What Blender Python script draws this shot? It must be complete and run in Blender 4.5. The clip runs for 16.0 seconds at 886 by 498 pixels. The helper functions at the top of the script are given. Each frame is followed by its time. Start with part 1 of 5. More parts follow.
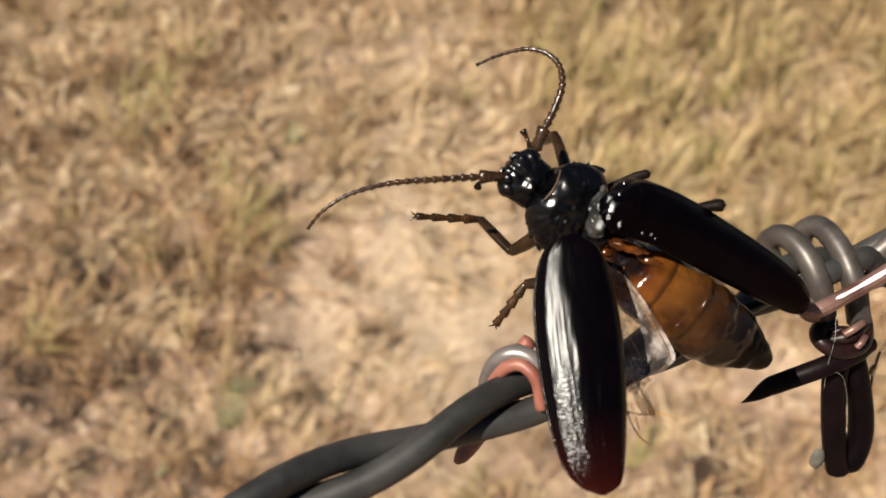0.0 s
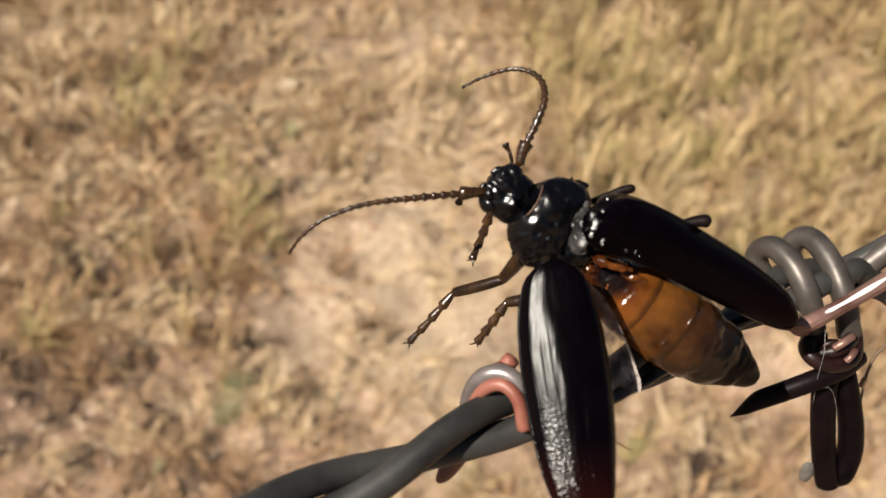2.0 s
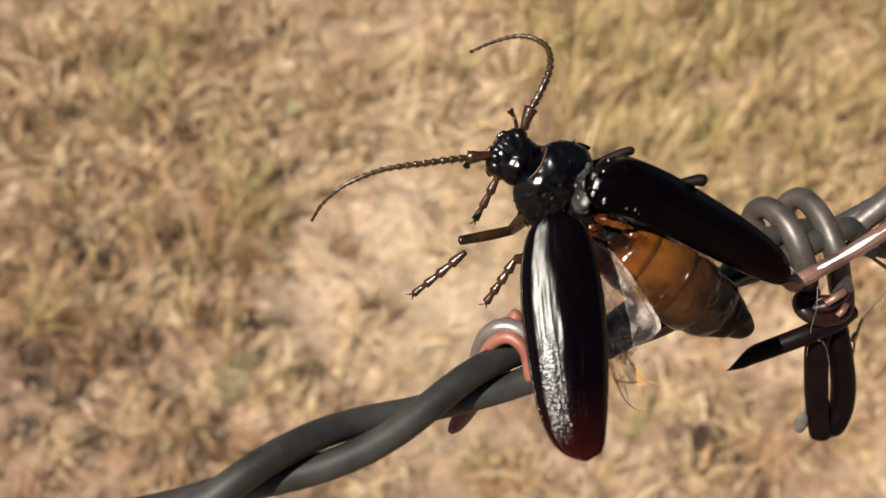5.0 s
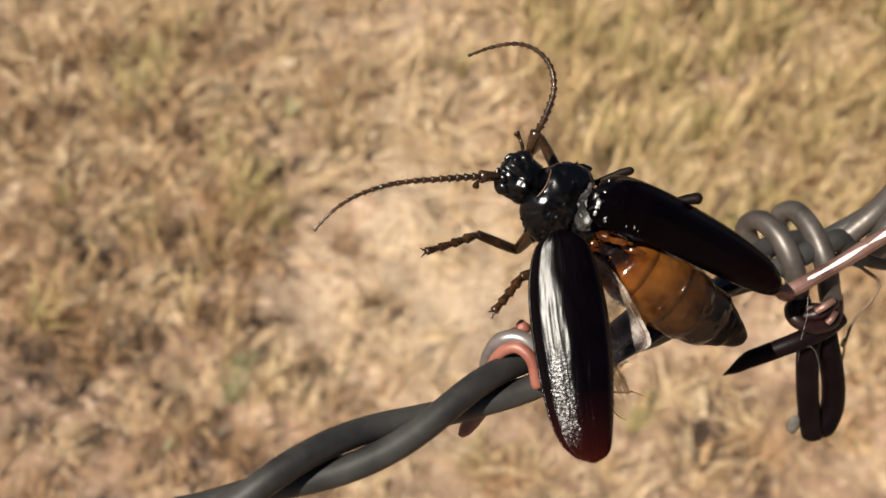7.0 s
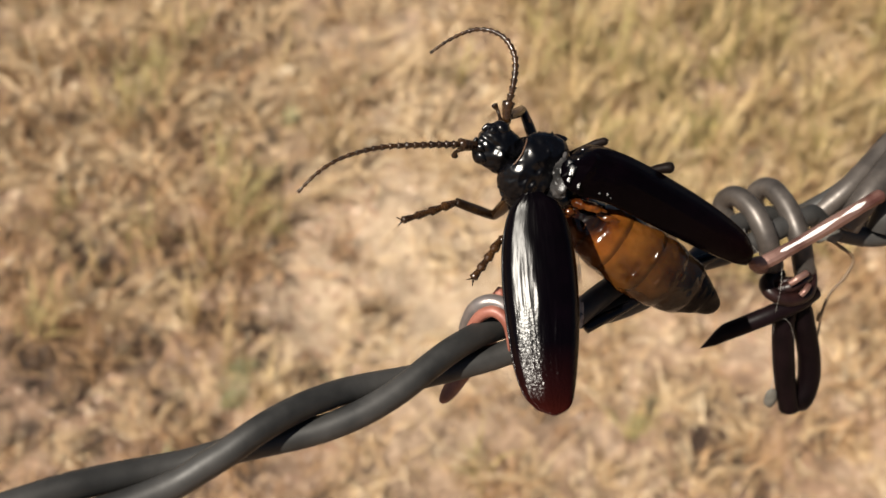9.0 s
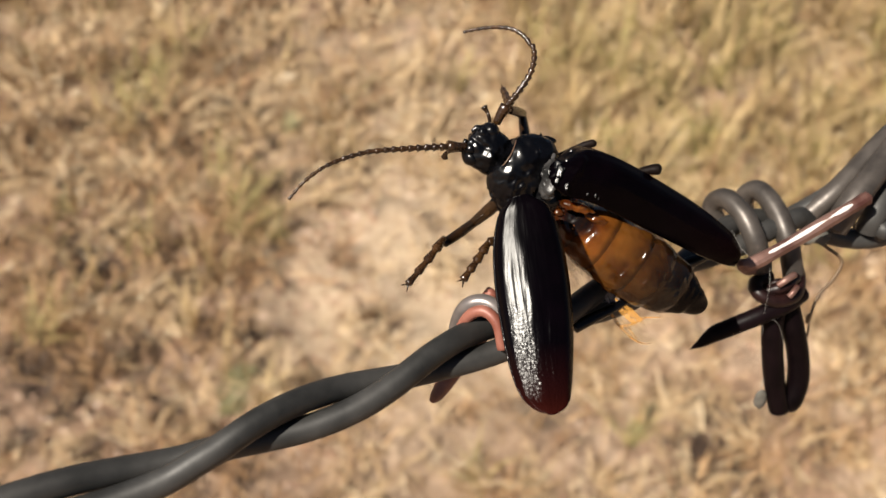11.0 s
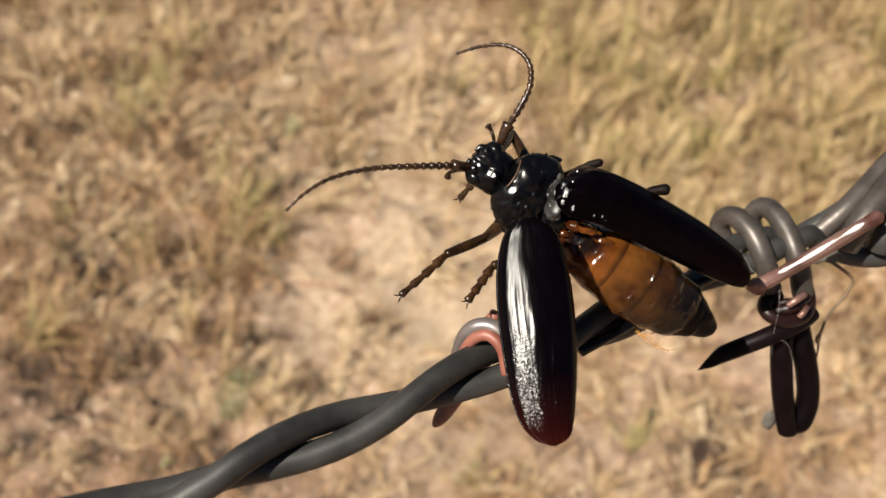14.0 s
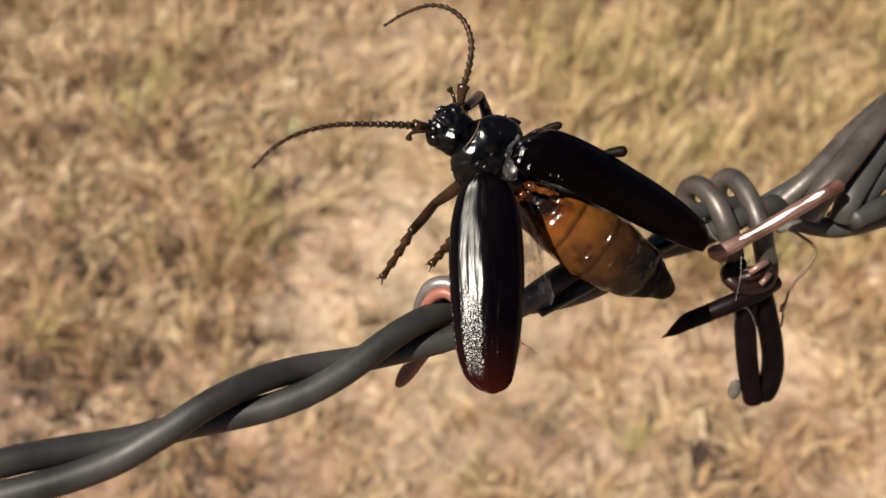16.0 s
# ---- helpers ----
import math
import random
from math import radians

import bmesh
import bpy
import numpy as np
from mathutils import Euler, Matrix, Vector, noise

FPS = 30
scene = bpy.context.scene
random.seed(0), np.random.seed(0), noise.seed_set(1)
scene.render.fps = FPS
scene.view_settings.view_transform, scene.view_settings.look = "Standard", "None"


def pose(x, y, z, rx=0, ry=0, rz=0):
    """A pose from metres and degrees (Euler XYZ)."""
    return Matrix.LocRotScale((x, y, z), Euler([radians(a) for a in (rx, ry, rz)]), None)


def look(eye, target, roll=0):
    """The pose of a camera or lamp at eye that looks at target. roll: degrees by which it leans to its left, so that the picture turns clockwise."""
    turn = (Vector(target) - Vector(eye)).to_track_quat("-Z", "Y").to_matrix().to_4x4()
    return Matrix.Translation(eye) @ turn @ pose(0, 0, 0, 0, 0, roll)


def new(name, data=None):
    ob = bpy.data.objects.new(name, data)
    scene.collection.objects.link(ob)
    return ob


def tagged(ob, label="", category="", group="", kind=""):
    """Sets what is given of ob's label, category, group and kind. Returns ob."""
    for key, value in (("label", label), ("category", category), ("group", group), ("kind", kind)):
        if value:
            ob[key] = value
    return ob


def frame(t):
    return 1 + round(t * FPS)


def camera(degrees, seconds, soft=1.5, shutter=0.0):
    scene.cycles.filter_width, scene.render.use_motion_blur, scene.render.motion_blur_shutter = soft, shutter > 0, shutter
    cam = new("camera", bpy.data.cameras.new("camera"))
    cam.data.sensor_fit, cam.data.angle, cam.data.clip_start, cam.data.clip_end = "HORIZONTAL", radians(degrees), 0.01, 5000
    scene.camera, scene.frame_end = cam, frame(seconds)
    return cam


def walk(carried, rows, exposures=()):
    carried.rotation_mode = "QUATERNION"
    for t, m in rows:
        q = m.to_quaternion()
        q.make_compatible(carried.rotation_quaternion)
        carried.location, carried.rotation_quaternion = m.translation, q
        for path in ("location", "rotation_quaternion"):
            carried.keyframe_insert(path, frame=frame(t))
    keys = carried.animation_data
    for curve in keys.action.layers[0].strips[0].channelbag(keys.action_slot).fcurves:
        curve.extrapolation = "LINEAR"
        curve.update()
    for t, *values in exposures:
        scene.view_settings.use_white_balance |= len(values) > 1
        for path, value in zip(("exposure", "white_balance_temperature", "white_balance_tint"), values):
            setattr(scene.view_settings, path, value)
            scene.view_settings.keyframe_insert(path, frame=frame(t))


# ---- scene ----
cam = camera(60, 16.0, soft=1.5, shutter=0.0)
cam.data.dof.use_dof = True
cam.data.dof.focus_distance = 0.081
cam.data.dof.aperture_fstop = 29.0
PATH = (
    (0.0, 0.00031, 0.00332, 1.14359, 47.225, -0.743, 0.784),
    (0.5, 0.00398, 0.00490, 1.14474, 47.207, -0.678, 0.730),
    (1.0, 0.00383, 0.00480, 1.14413, 47.290, -0.724, 0.754),
    (1.5, 0.00350, 0.00547, 1.14485, 47.178, -0.683, 0.691),
    (2.0, 0.00186, 0.00585, 1.14414, 46.760, -0.802, 0.622),
    (2.5, 0.00141, 0.00390, 1.14376, 46.240, -0.962, 0.700),
    (3.0, 0.00200, 0.00310, 1.14297, 45.765, -0.894, 0.653),
    (3.5, 0.00179, 0.00247, 1.14231, 45.624, -0.780, 0.578),
    (4.0, 0.00117, 0.00438, 1.14382, 45.398, -0.552, 0.409),
    (6.5, 0.00100, -0.00247, 1.14708, 45.122, 0.058, 0.004),
    (7.0, 0.00000, -0.00000, 1.15000, 45.000, 0.000, -0.000),
    (7.5, 0.00027, -0.00170, 1.14886, 45.142, -0.003, -0.013),
    (8.0, -0.00243, -0.00274, 1.14727, 45.347, -0.079, -0.104),
    (8.5, 0.00258, -0.00338, 1.14679, 45.523, 0.003, 0.008),
    (9.0, 0.00209, -0.00460, 1.14856, 45.656, -0.004, -0.030),
    (11.5, 0.00325, -0.00639, 1.14867, 46.312, -0.088, 0.039),
    (12.0, 0.00275, -0.00729, 1.14715, 46.453, -0.087, 0.018),
    (12.5, -0.00046, -0.00730, 1.14615, 46.481, -0.176, -0.049),
    (13.0, 0.00261, -0.00802, 1.14629, 46.534, -0.145, 0.092),
    (13.5, 0.00373, -0.00294, 1.14723, 46.391, -0.043, 0.071),
    (14.0, 0.00286, -0.00292, 1.14874, 46.373, -0.096, 0.079),
    (14.5, 0.00363, -0.00451, 1.14744, 46.459, -0.092, 0.120),
    (15.0, 0.00144, -0.00509, 1.14546, 46.546, -0.156, 0.131),
    (15.5, 0.00222, -0.00623, 1.14738, 46.547, -0.153, 0.179),
    (16.0, 0.00725, -0.00715, 1.14637, 46.701, -0.132, 0.366),
)
walk(cam, [(t, pose(x, y, z, rx, ry, rz)) for t, x, y, z, rx, ry, rz in PATH])

# ---- daylight ----
SUN_TO = Vector((-0.55, -0.34, 0.764)).normalized()
world = bpy.data.worlds.new("sky")
scene.world = world
world.use_nodes = True
_wn = world.node_tree.nodes
_sky = _wn.new("ShaderNodeTexSky")
_sky.sky_type = "NISHITA"
_sky.sun_disc = False
_sky.sun_elevation = math.asin(SUN_TO.z)
_sky.sun_rotation = math.atan2(SUN_TO.x, SUN_TO.y)
_wn["Background"].inputs["Strength"].default_value = 0.024
world.node_tree.links.new(_sky.outputs[0], _wn["Background"].inputs[0])
sun = new("sun", bpy.data.lights.new("sun", "SUN"))
sun.data.energy = 5.0
sun.data.angle = radians(0.5)
sun.data.color = (1.0, 0.925, 0.81)
sun.matrix_world = look((0, 0, 3), Vector((0, 0, 3)) - SUN_TO)
scene.view_settings.exposure = 0.80


# ---- materials ----
def material(name):
    m = bpy.data.materials.new(name)
    m.use_nodes = True
    return m, m.node_tree.nodes, m.node_tree.links, m.node_tree.nodes["Principled BSDF"]


def noise_node(n, l, scale, detail=4.0, rough=0.55, stretch=None):
    tc = n.new("ShaderNodeTexCoord")
    tex = n.new("ShaderNodeTexNoise")
    tex.inputs["Scale"].default_value = scale
    tex.inputs["Detail"].default_value = detail
    tex.inputs["Roughness"].default_value = rough
    if stretch:
        mp = n.new("ShaderNodeMapping")
        mp.inputs["Scale"].default_value = stretch
        l.new(tc.outputs["Object"], mp.inputs[0])
        l.new(mp.outputs[0], tex.inputs["Vector"])
    else:
        l.new(tc.outputs["Object"], tex.inputs["Vector"])
    return tex


def ramp_node(n, l, source, stops):
    r = n.new("ShaderNodeValToRGB")
    els = r.color_ramp.elements
    while len(els) < len(stops):
        els.new(0.5)
    for e, (p, c) in zip(els, stops):
        e.position, e.color = p, (*c, 1)
    l.new(source, r.inputs[0])
    return r


def bump_node(n, l, source, bsdf, strength, distance):
    b = n.new("ShaderNodeBump")
    b.inputs["Strength"].default_value = strength
    b.inputs["Distance"].default_value = distance
    l.new(source, b.inputs["Height"])
    l.new(b.outputs[0], bsdf.inputs["Normal"])
    return b


def mottled(name, dark, light, scale, rough=(0.4, 0.6), metal=0.0, bump=0.3, depth=0.0001, coat=0.0, spec=0.5):
    """A surface whose colour, gloss and relief vary at two scales."""
    m, n, l, p = material(name)
    a = noise_node(n, l, scale, 6)
    c = ramp_node(n, l, a.outputs["Fac"], [(0.3, dark), (0.7, light)])
    l.new(c.outputs[0], p.inputs["Base Color"])
    f = noise_node(n, l, scale * 6, 3)
    rr = n.new("ShaderNodeMapRange")
    rr.inputs["To Min"].default_value, rr.inputs["To Max"].default_value = rough
    l.new(f.outputs["Fac"], rr.inputs["Value"])
    l.new(rr.outputs[0], p.inputs["Roughness"])
    p.inputs["Metallic"].default_value = metal
    p.inputs["Coat Weight"].default_value = coat
    p.inputs["Coat Roughness"].default_value = 0.42
    p.inputs["Specular IOR Level"].default_value = spec
    if bump:
        bump_node(n, l, f.outputs["Fac"], p, bump, depth)
    return m


CHITIN = mottled("black_chitin", (0.0006, 0.0006, 0.0010), (0.0022, 0.0020, 0.0028), 260, (0.15, 0.28), bump=0.5, depth=0.00006, coat=0.16, spec=0.22)
LEG = mottled("brown_black_chitin", (0.0045, 0.0024, 0.0012), (0.026, 0.012, 0.004), 500, (0.16, 0.32), bump=0.5, depth=0.00005, spec=0.38)
FEELER = mottled("amber_brown_chitin", (0.007, 0.0032, 0.0013), (0.050, 0.022, 0.0065), 700, (0.18, 0.34), bump=0.5, depth=0.00005, spec=0.55)
TIP = mottled("black_tip_chitin", (0.0006, 0.0005, 0.0006), (0.0030, 0.0018, 0.0014), 260, (0.10, 0.20), bump=0.5, depth=0.00006, spec=0.09)
KNEE = mottled("dull_black_knee", (0.0022, 0.0013, 0.0010), (0.009, 0.0045, 0.0030), 420, (0.5, 0.7), bump=0.4, depth=0.00005, spec=0.12)
COLLAR = mottled("brown_neck_band", (0.025, 0.012, 0.007), (0.12, 0.065, 0.038), 700, (0.4, 0.6), bump=0.2, depth=0.00003)
JOINT = mottled("grey_membrane", (0.010, 0.010, 0.010), (0.060, 0.056, 0.055), 420, (0.22, 0.40), bump=0.5, depth=0.00010, spec=0.22)
ZINC = mottled("weathered_zinc_wire", (0.013, 0.013, 0.0125), (0.060, 0.057, 0.054), 120, (0.42, 0.62), metal=0.15, bump=0.6, depth=0.00005, spec=0.35)
BARB = mottled("brown_barb_wire", (0.040, 0.034, 0.030), (0.105, 0.089, 0.078), 260, (0.34, 0.55), metal=0.38, bump=0.3, depth=0.00005)
RUST = mottled("rust_red_barb_wire", (0.16, 0.042, 0.026), (0.30, 0.12, 0.085), 300, (0.38, 0.6), metal=0.1, bump=0.4, depth=0.00006)
RUSTDARK = mottled("dull_red_brown_barb", (0.09, 0.030, 0.020), (0.22, 0.095, 0.068), 300, (0.4, 0.6), metal=0.1, bump=0.4, depth=0.00006)
# very pale so that the worn edge carries the sun's glint as colour
WORN_GLINT = mottled("pale_glint_worn_zinc", (0.70, 0.64, 0.61), (0.90, 0.86, 0.84), 500, (0.3, 0.45), metal=0.1, bump=0.4, depth=0.00004)
STEEL = mottled("worn_bright_barb_end", (0.09, 0.034, 0.027), (0.27, 0.16, 0.13), 240, (0.36, 0.50), metal=0.45, bump=0.35, depth=0.00004)
GREYBARB = mottled("grey_galvanised_barb", (0.10, 0.085, 0.08), (0.24, 0.21, 0.20), 240, (0.28, 0.45), metal=0.5, bump=0.25, depth=0.00004)
OXIDE = mottled("dark_rusted_knot", (0.003, 0.0016, 0.0016), (0.020, 0.007, 0.006), 300, (0.3, 0.5), bump=0.45, depth=0.00008, spec=0.25)
# near-black wire: the shade on the hanging ends and cut point is in the colour
SHADED_WIRE = mottled("shade_dark_wire", (0.0016, 0.0009, 0.0012), (0.0065, 0.0031, 0.0038), 260, (0.35, 0.55), bump=0.3, depth=0.00005, spec=0.07)
SILK = mottled("pale_silk", (0.20, 0.19, 0.17), (0.36, 0.34, 0.31), 300, (0.4, 0.6), bump=0.0)
HUSK = mottled("tan_dry_stem", (0.07, 0.042, 0.022), (0.17, 0.11, 0.06), 400, (0.5, 0.7), bump=0.0)
FLUFF = mottled("grey_seed_husk", (0.07, 0.064, 0.054), (0.14, 0.13, 0.11), 400, (0.6, 0.8), bump=0.3, depth=0.0001)


def elytron_material():
    m, n, l, p = material("brown_black_wing_case")
    a = noise_node(n, l, 300, 5)
    c = ramp_node(n, l, a.outputs["Fac"], [(0.3, (0.0006, 0.0003, 0.0006)), (0.75, (0.0016, 0.0007, 0.0014))])
    at = n.new("ShaderNodeAttribute")
    at.attribute_name = "along"
    tip = ramp_node(n, l, at.outputs["Fac"], [(0.55, (0, 0, 0)), (0.92, (1, 1, 1))])
    mix = n.new("ShaderNodeMix")
    mix.data_type = "RGBA"
    uv = n.new("ShaderNodeAttribute")
    uv.attribute_name = "case_uv"
    depth = n.new("ShaderNodeSeparateXYZ")
    l.new(uv.outputs["Vector"], depth.inputs[0])
    red = n.new("ShaderNodeMath")
    red.operation = "MULTIPLY"
    l.new(tip.outputs[0], red.inputs[0])
    l.new(depth.outputs[2], red.inputs[1])
    l.new(red.outputs[0], mix.inputs["Factor"])
    l.new(c.outputs[0], mix.inputs[6])
    mix.inputs[7].default_value = (0.020, 0.0035, 0.0025, 1)
    l.new(mix.outputs[2], p.inputs["Base Color"])
    p.inputs["IOR"].default_value = 1.20
    wear = n.new("ShaderNodeMapRange")
    wear.inputs["From Min"].default_value, wear.inputs["From Max"].default_value = 0.22, 0.46
    wear.inputs["To Min"].default_value, wear.inputs["To Max"].default_value = 0.27, 0.22
    l.new(at.outputs["Fac"], wear.inputs["Value"])
    l.new(wear.outputs[0], p.inputs["Roughness"])
    sheen = ramp_node(n, l, at.outputs["Fac"], [(0.26, (0.40,) * 3), (0.42, (0.5,) * 3), (0.60, (0.5,) * 3), (0.80, (0.12,) * 3)])
    polish = n.new("ShaderNodeMapRange")
    polish.inputs["To Min"].default_value = 0.35
    l.new(depth.outputs[2], polish.inputs["Value"])
    gloss = n.new("ShaderNodeMath")
    gloss.operation = "MULTIPLY"
    l.new(sheen.outputs[0], gloss.inputs[0])
    l.new(polish.outputs[0], gloss.inputs[1])
    l.new(gloss.outputs[0], p.inputs["Specular IOR Level"])
    v = n.new("ShaderNodeTexVoronoi")
    v.inputs["Scale"].default_value = 3600
    tc = n.new("ShaderNodeTexCoord")
    l.new(tc.outputs["Object"], v.inputs["Vector"])
    # fine wrinkles along the case, grains towards its tip
    mp = n.new("ShaderNodeMapping")
    mp.inputs["Scale"].default_value = (13, 5, 1)
    l.new(uv.outputs["Vector"], mp.inputs[0])
    f = n.new("ShaderNodeTexNoise")
    f.inputs["Scale"].default_value = 1.0
    f.inputs["Detail"].default_value = 3
    f.inputs["Roughness"].default_value = 0.5
    f.inputs["Distortion"].default_value = 0.6
    l.new(mp.outputs[0], f.inputs["Vector"])
    rough_end = ramp_node(n, l, at.outputs["Fac"], [(0.42, (0, 0, 0)), (0.64, (0.38, 0.38, 0.38)), (0.78, (0.26, 0.26, 0.26)), (0.90, (0.06, 0.06, 0.06))])
    grain = n.new("ShaderNodeMath")
    grain.operation = "MULTIPLY"
    l.new(v.outputs["Distance"], grain.inputs[0])
    l.new(rough_end.outputs[0], grain.inputs[1])
    add = n.new("ShaderNodeMath")
    add.operation = "MULTIPLY_ADD"
    calm = ramp_node(n, l, at.outputs["Fac"], [(0.05, (0.28, 0.28, 0.28)), (0.55, (0.60, 0.60, 0.60))])
    l.new(f.outputs["Fac"], add.inputs[0])
    l.new(calm.outputs[0], add.inputs[1])
    l.new(grain.outputs[0], add.inputs[2])
    relief = n.new("ShaderNodeMath")
    relief.operation = "MULTIPLY"
    l.new(add.outputs[0], relief.inputs[0])
    l.new(depth.outputs[2], relief.inputs[1])
    bump_node(n, l, relief.outputs[0], p, 1.0, 0.000085)
    return m


ELYTRON = elytron_material()


def amber_material():
    m, n, l, p = material("amber_abdomen_skin")
    at = n.new("ShaderNodeAttribute")
    at.attribute_name = "along"
    a = noise_node(n, l, 260, 4)
    add = n.new("ShaderNodeMath")
    add.operation = "MULTIPLY_ADD"
    l.new(a.outputs["Fac"], add.inputs[0])
    add.inputs[1].default_value = 0.24
    l.new(at.outputs["Fac"], add.inputs[2])
    # the first stop is the painted shade of the hollow behind the thorax
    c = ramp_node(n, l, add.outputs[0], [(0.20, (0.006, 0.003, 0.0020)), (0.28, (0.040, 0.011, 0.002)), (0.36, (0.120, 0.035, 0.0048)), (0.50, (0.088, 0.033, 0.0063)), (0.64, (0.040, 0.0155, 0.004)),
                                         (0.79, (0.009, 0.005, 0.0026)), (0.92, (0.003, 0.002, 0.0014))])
    blot = noise_node(n, l, 300, 2, 0.5)
    dim = ramp_node(n, l, blot.outputs["Fac"], [(0.34, (0.30, 0.22, 0.18)), (0.48, (0.85, 0.82, 0.8)), (0.66, (1.3, 1.28, 1.2))])
    mul = n.new("ShaderNodeMix")
    mul.data_type = "RGBA"
    mul.blend_type = "MULTIPLY"
    mul.inputs["Factor"].default_value = 0.9
    l.new(c.outputs[0], mul.inputs[6])
    l.new(dim.outputs[0], mul.inputs[7])
    edge = n.new("ShaderNodeAttribute")
    edge.attribute_name = "rim"
    pale = n.new("ShaderNodeMix")
    pale.data_type = "RGBA"
    l.new(edge.outputs["Fac"], pale.inputs["Factor"])
    l.new(mul.outputs[2], pale.inputs[6])
    pale.inputs[7].default_value = (0.012, 0.0045, 0.0012, 1)
    l.new(pale.outputs[2], p.inputs["Base Color"])
    p.inputs["Roughness"].default_value = 0.17
    p.inputs["Subsurface Weight"].default_value = 0.10
    p.inputs["Subsurface Radius"].default_value = (0.002, 0.0008, 0.0003)
    p.inputs["Subsurface Scale"].default_value = 1.0
    p.inputs["Coat Weight"].default_value = 0.32
    p.inputs["Specular IOR Level"].default_value = 0.16
    p.inputs["Coat Roughness"].default_value = 0.14
    f = noise_node(n, l, 420, 2, 0.45)
    wv = n.new("ShaderNodeMath")
    wv.operation = "MULTIPLY"
    wv.inputs[1].default_value = 44.0
    l.new(at.outputs["Fac"], wv.inputs[0])
    sn = n.new("ShaderNodeMath")
    sn.operation = "SINE"
    l.new(wv.outputs[0], sn.inputs[0])
    both = n.new("ShaderNodeMath")
    both.operation = "MULTIPLY_ADD"
    l.new(sn.outputs[0], both.inputs[0])
    both.inputs[1].default_value = 0.035
    l.new(f.outputs["Fac"], both.inputs[2])
    b = bump_node(n, l, both.outputs[0], p, 1.0, 0.00055)
    l.new(b.outputs[0], p.inputs["Coat Normal"])
    return m


AMBER = amber_material()


def wing_material(name, thin, dense, alpha):
    m, n, l, p = material(name)
    a = noise_node(n, l, 260, 4)
    c = ramp_node(n, l, a.outputs["Fac"], [(0.35, thin), (0.7, dense)])
    l.new(c.outputs[0], p.inputs["Base Color"])
    p.inputs["Roughness"].default_value = 0.42
    thick = noise_node(n, l, 520, 4)
    patch = ramp_node(n, l, thick.outputs["Fac"], [(0.42, (alpha * 0.3,) * 3), (0.64, (min(1.0, alpha * 2.0),) * 3)])
    l.new(patch.outputs[0], p.inputs["Alpha"])
    p.inputs["Specular IOR Level"].default_value = 0.3
    return m


WING = wing_material("clear_hind_wing", (0.36, 0.29, 0.23), (0.58, 0.50, 0.47), 0.30)
FOLD = wing_material("amber_wing_fold", (0.50, 0.22, 0.04), (0.60, 0.30, 0.07), 0.34)
VEIN = mottled("brown_wing_vein", (0.14, 0.065, 0.015), (0.36, 0.19, 0.045), 400, (0.3, 0.5), bump=0.0)


def ground_material():
    m, n, l, p = material("dry_sandy_soil")
    a = noise_node(n, l, 5, 8, 0.65)
    c = ramp_node(n, l, a.outputs["Fac"], [(0.38, (0.06, 0.034, 0.02)), (0.5, (0.38, 0.245, 0.16)), (0.62, (0.64, 0.47, 0.335))])
    f = noise_node(n, l, 60, 6, 0.7)
    g = ramp_node(n, l, f.outputs["Fac"], [(0.3, (0.45, 0.42, 0.40)), (0.7, (1.1, 1.08, 1.05))])
    mix = n.new("ShaderNodeMix")
    mix.data_type = "RGBA"
    mix.blend_type = "MULTIPLY"
    mix.inputs["Factor"].default_value = 0.8
    l.new(c.outputs[0], mix.inputs[6])
    l.new(g.outputs[0], mix.inputs[7])
    at = n.new("ShaderNodeAttribute")
    at.attribute_name = "sand"
    sand = n.new("ShaderNodeMix")
    sand.data_type = "RGBA"
    l.new(at.outputs["Fac"], sand.inputs["Factor"])
    l.new(mix.outputs[2], sand.inputs[6])
    pale = ramp_node(n, l, f.outputs["Fac"], [(0.3, (0.36, 0.25, 0.155)), (0.7, (0.62, 0.48, 0.34))])
    l.new(pale.outputs[0], sand.inputs[7])
    l.new(sand.outputs[2], p.inputs["Base Color"])
    p.inputs["Roughness"].default_value = 0.95
    bump_node(n, l, f.outputs["Fac"], p, 0.8, 0.02)
    return m


def blade_material(name, stops):
    m, n, l, p = material(name)
    geo = n.new("ShaderNodeNewGeometry")
    c = ramp_node(n, l, geo.outputs["Random Per Island"], stops)
    a = noise_node(n, l, 40, 3)
    g = ramp_node(n, l, a.outputs["Fac"], [(0.3, (0.7, 0.68, 0.66)), (0.7, (1.1, 1.1, 1.1))])
    mix = n.new("ShaderNodeMix")
    mix.data_type = "RGBA"
    mix.blend_type = "MULTIPLY"
    mix.inputs["Factor"].default_value = 0.7
    l.new(c.outputs[0], mix.inputs[6])
    l.new(g.outputs[0], mix.inputs[7])
    l.new(mix.outputs[2], p.inputs["Base Color"])
    p.inputs["Roughness"].default_value = 0.7
    return m


SOIL = ground_material()
TIMBER = mottled("weathered_timber", (0.16, 0.13, 0.10), (0.34, 0.29, 0.23), 14, (0.75, 0.95), bump=0.6, depth=0.004)
STONE = mottled("pale_stone", (0.42, 0.32, 0.21), (0.60, 0.49, 0.35), 30, (0.8, 0.95), bump=0.4, depth=0.003)
STRAW = blade_material("dry_straw", [(0.0, (0.07, 0.04, 0.018)), (0.14, (0.24, 0.14, 0.064)), (0.3, (0.39, 0.255, 0.130)), (0.7, (0.54, 0.385, 0.215)), (1.0, (0.68, 0.545, 0.365))])
BROWN = blade_material("brown_dead_grass", [(0.0, (0.035, 0.018, 0.008)), (0.5, (0.26, 0.135, 0.055)), (1.0, (0.58, 0.37, 0.19))])
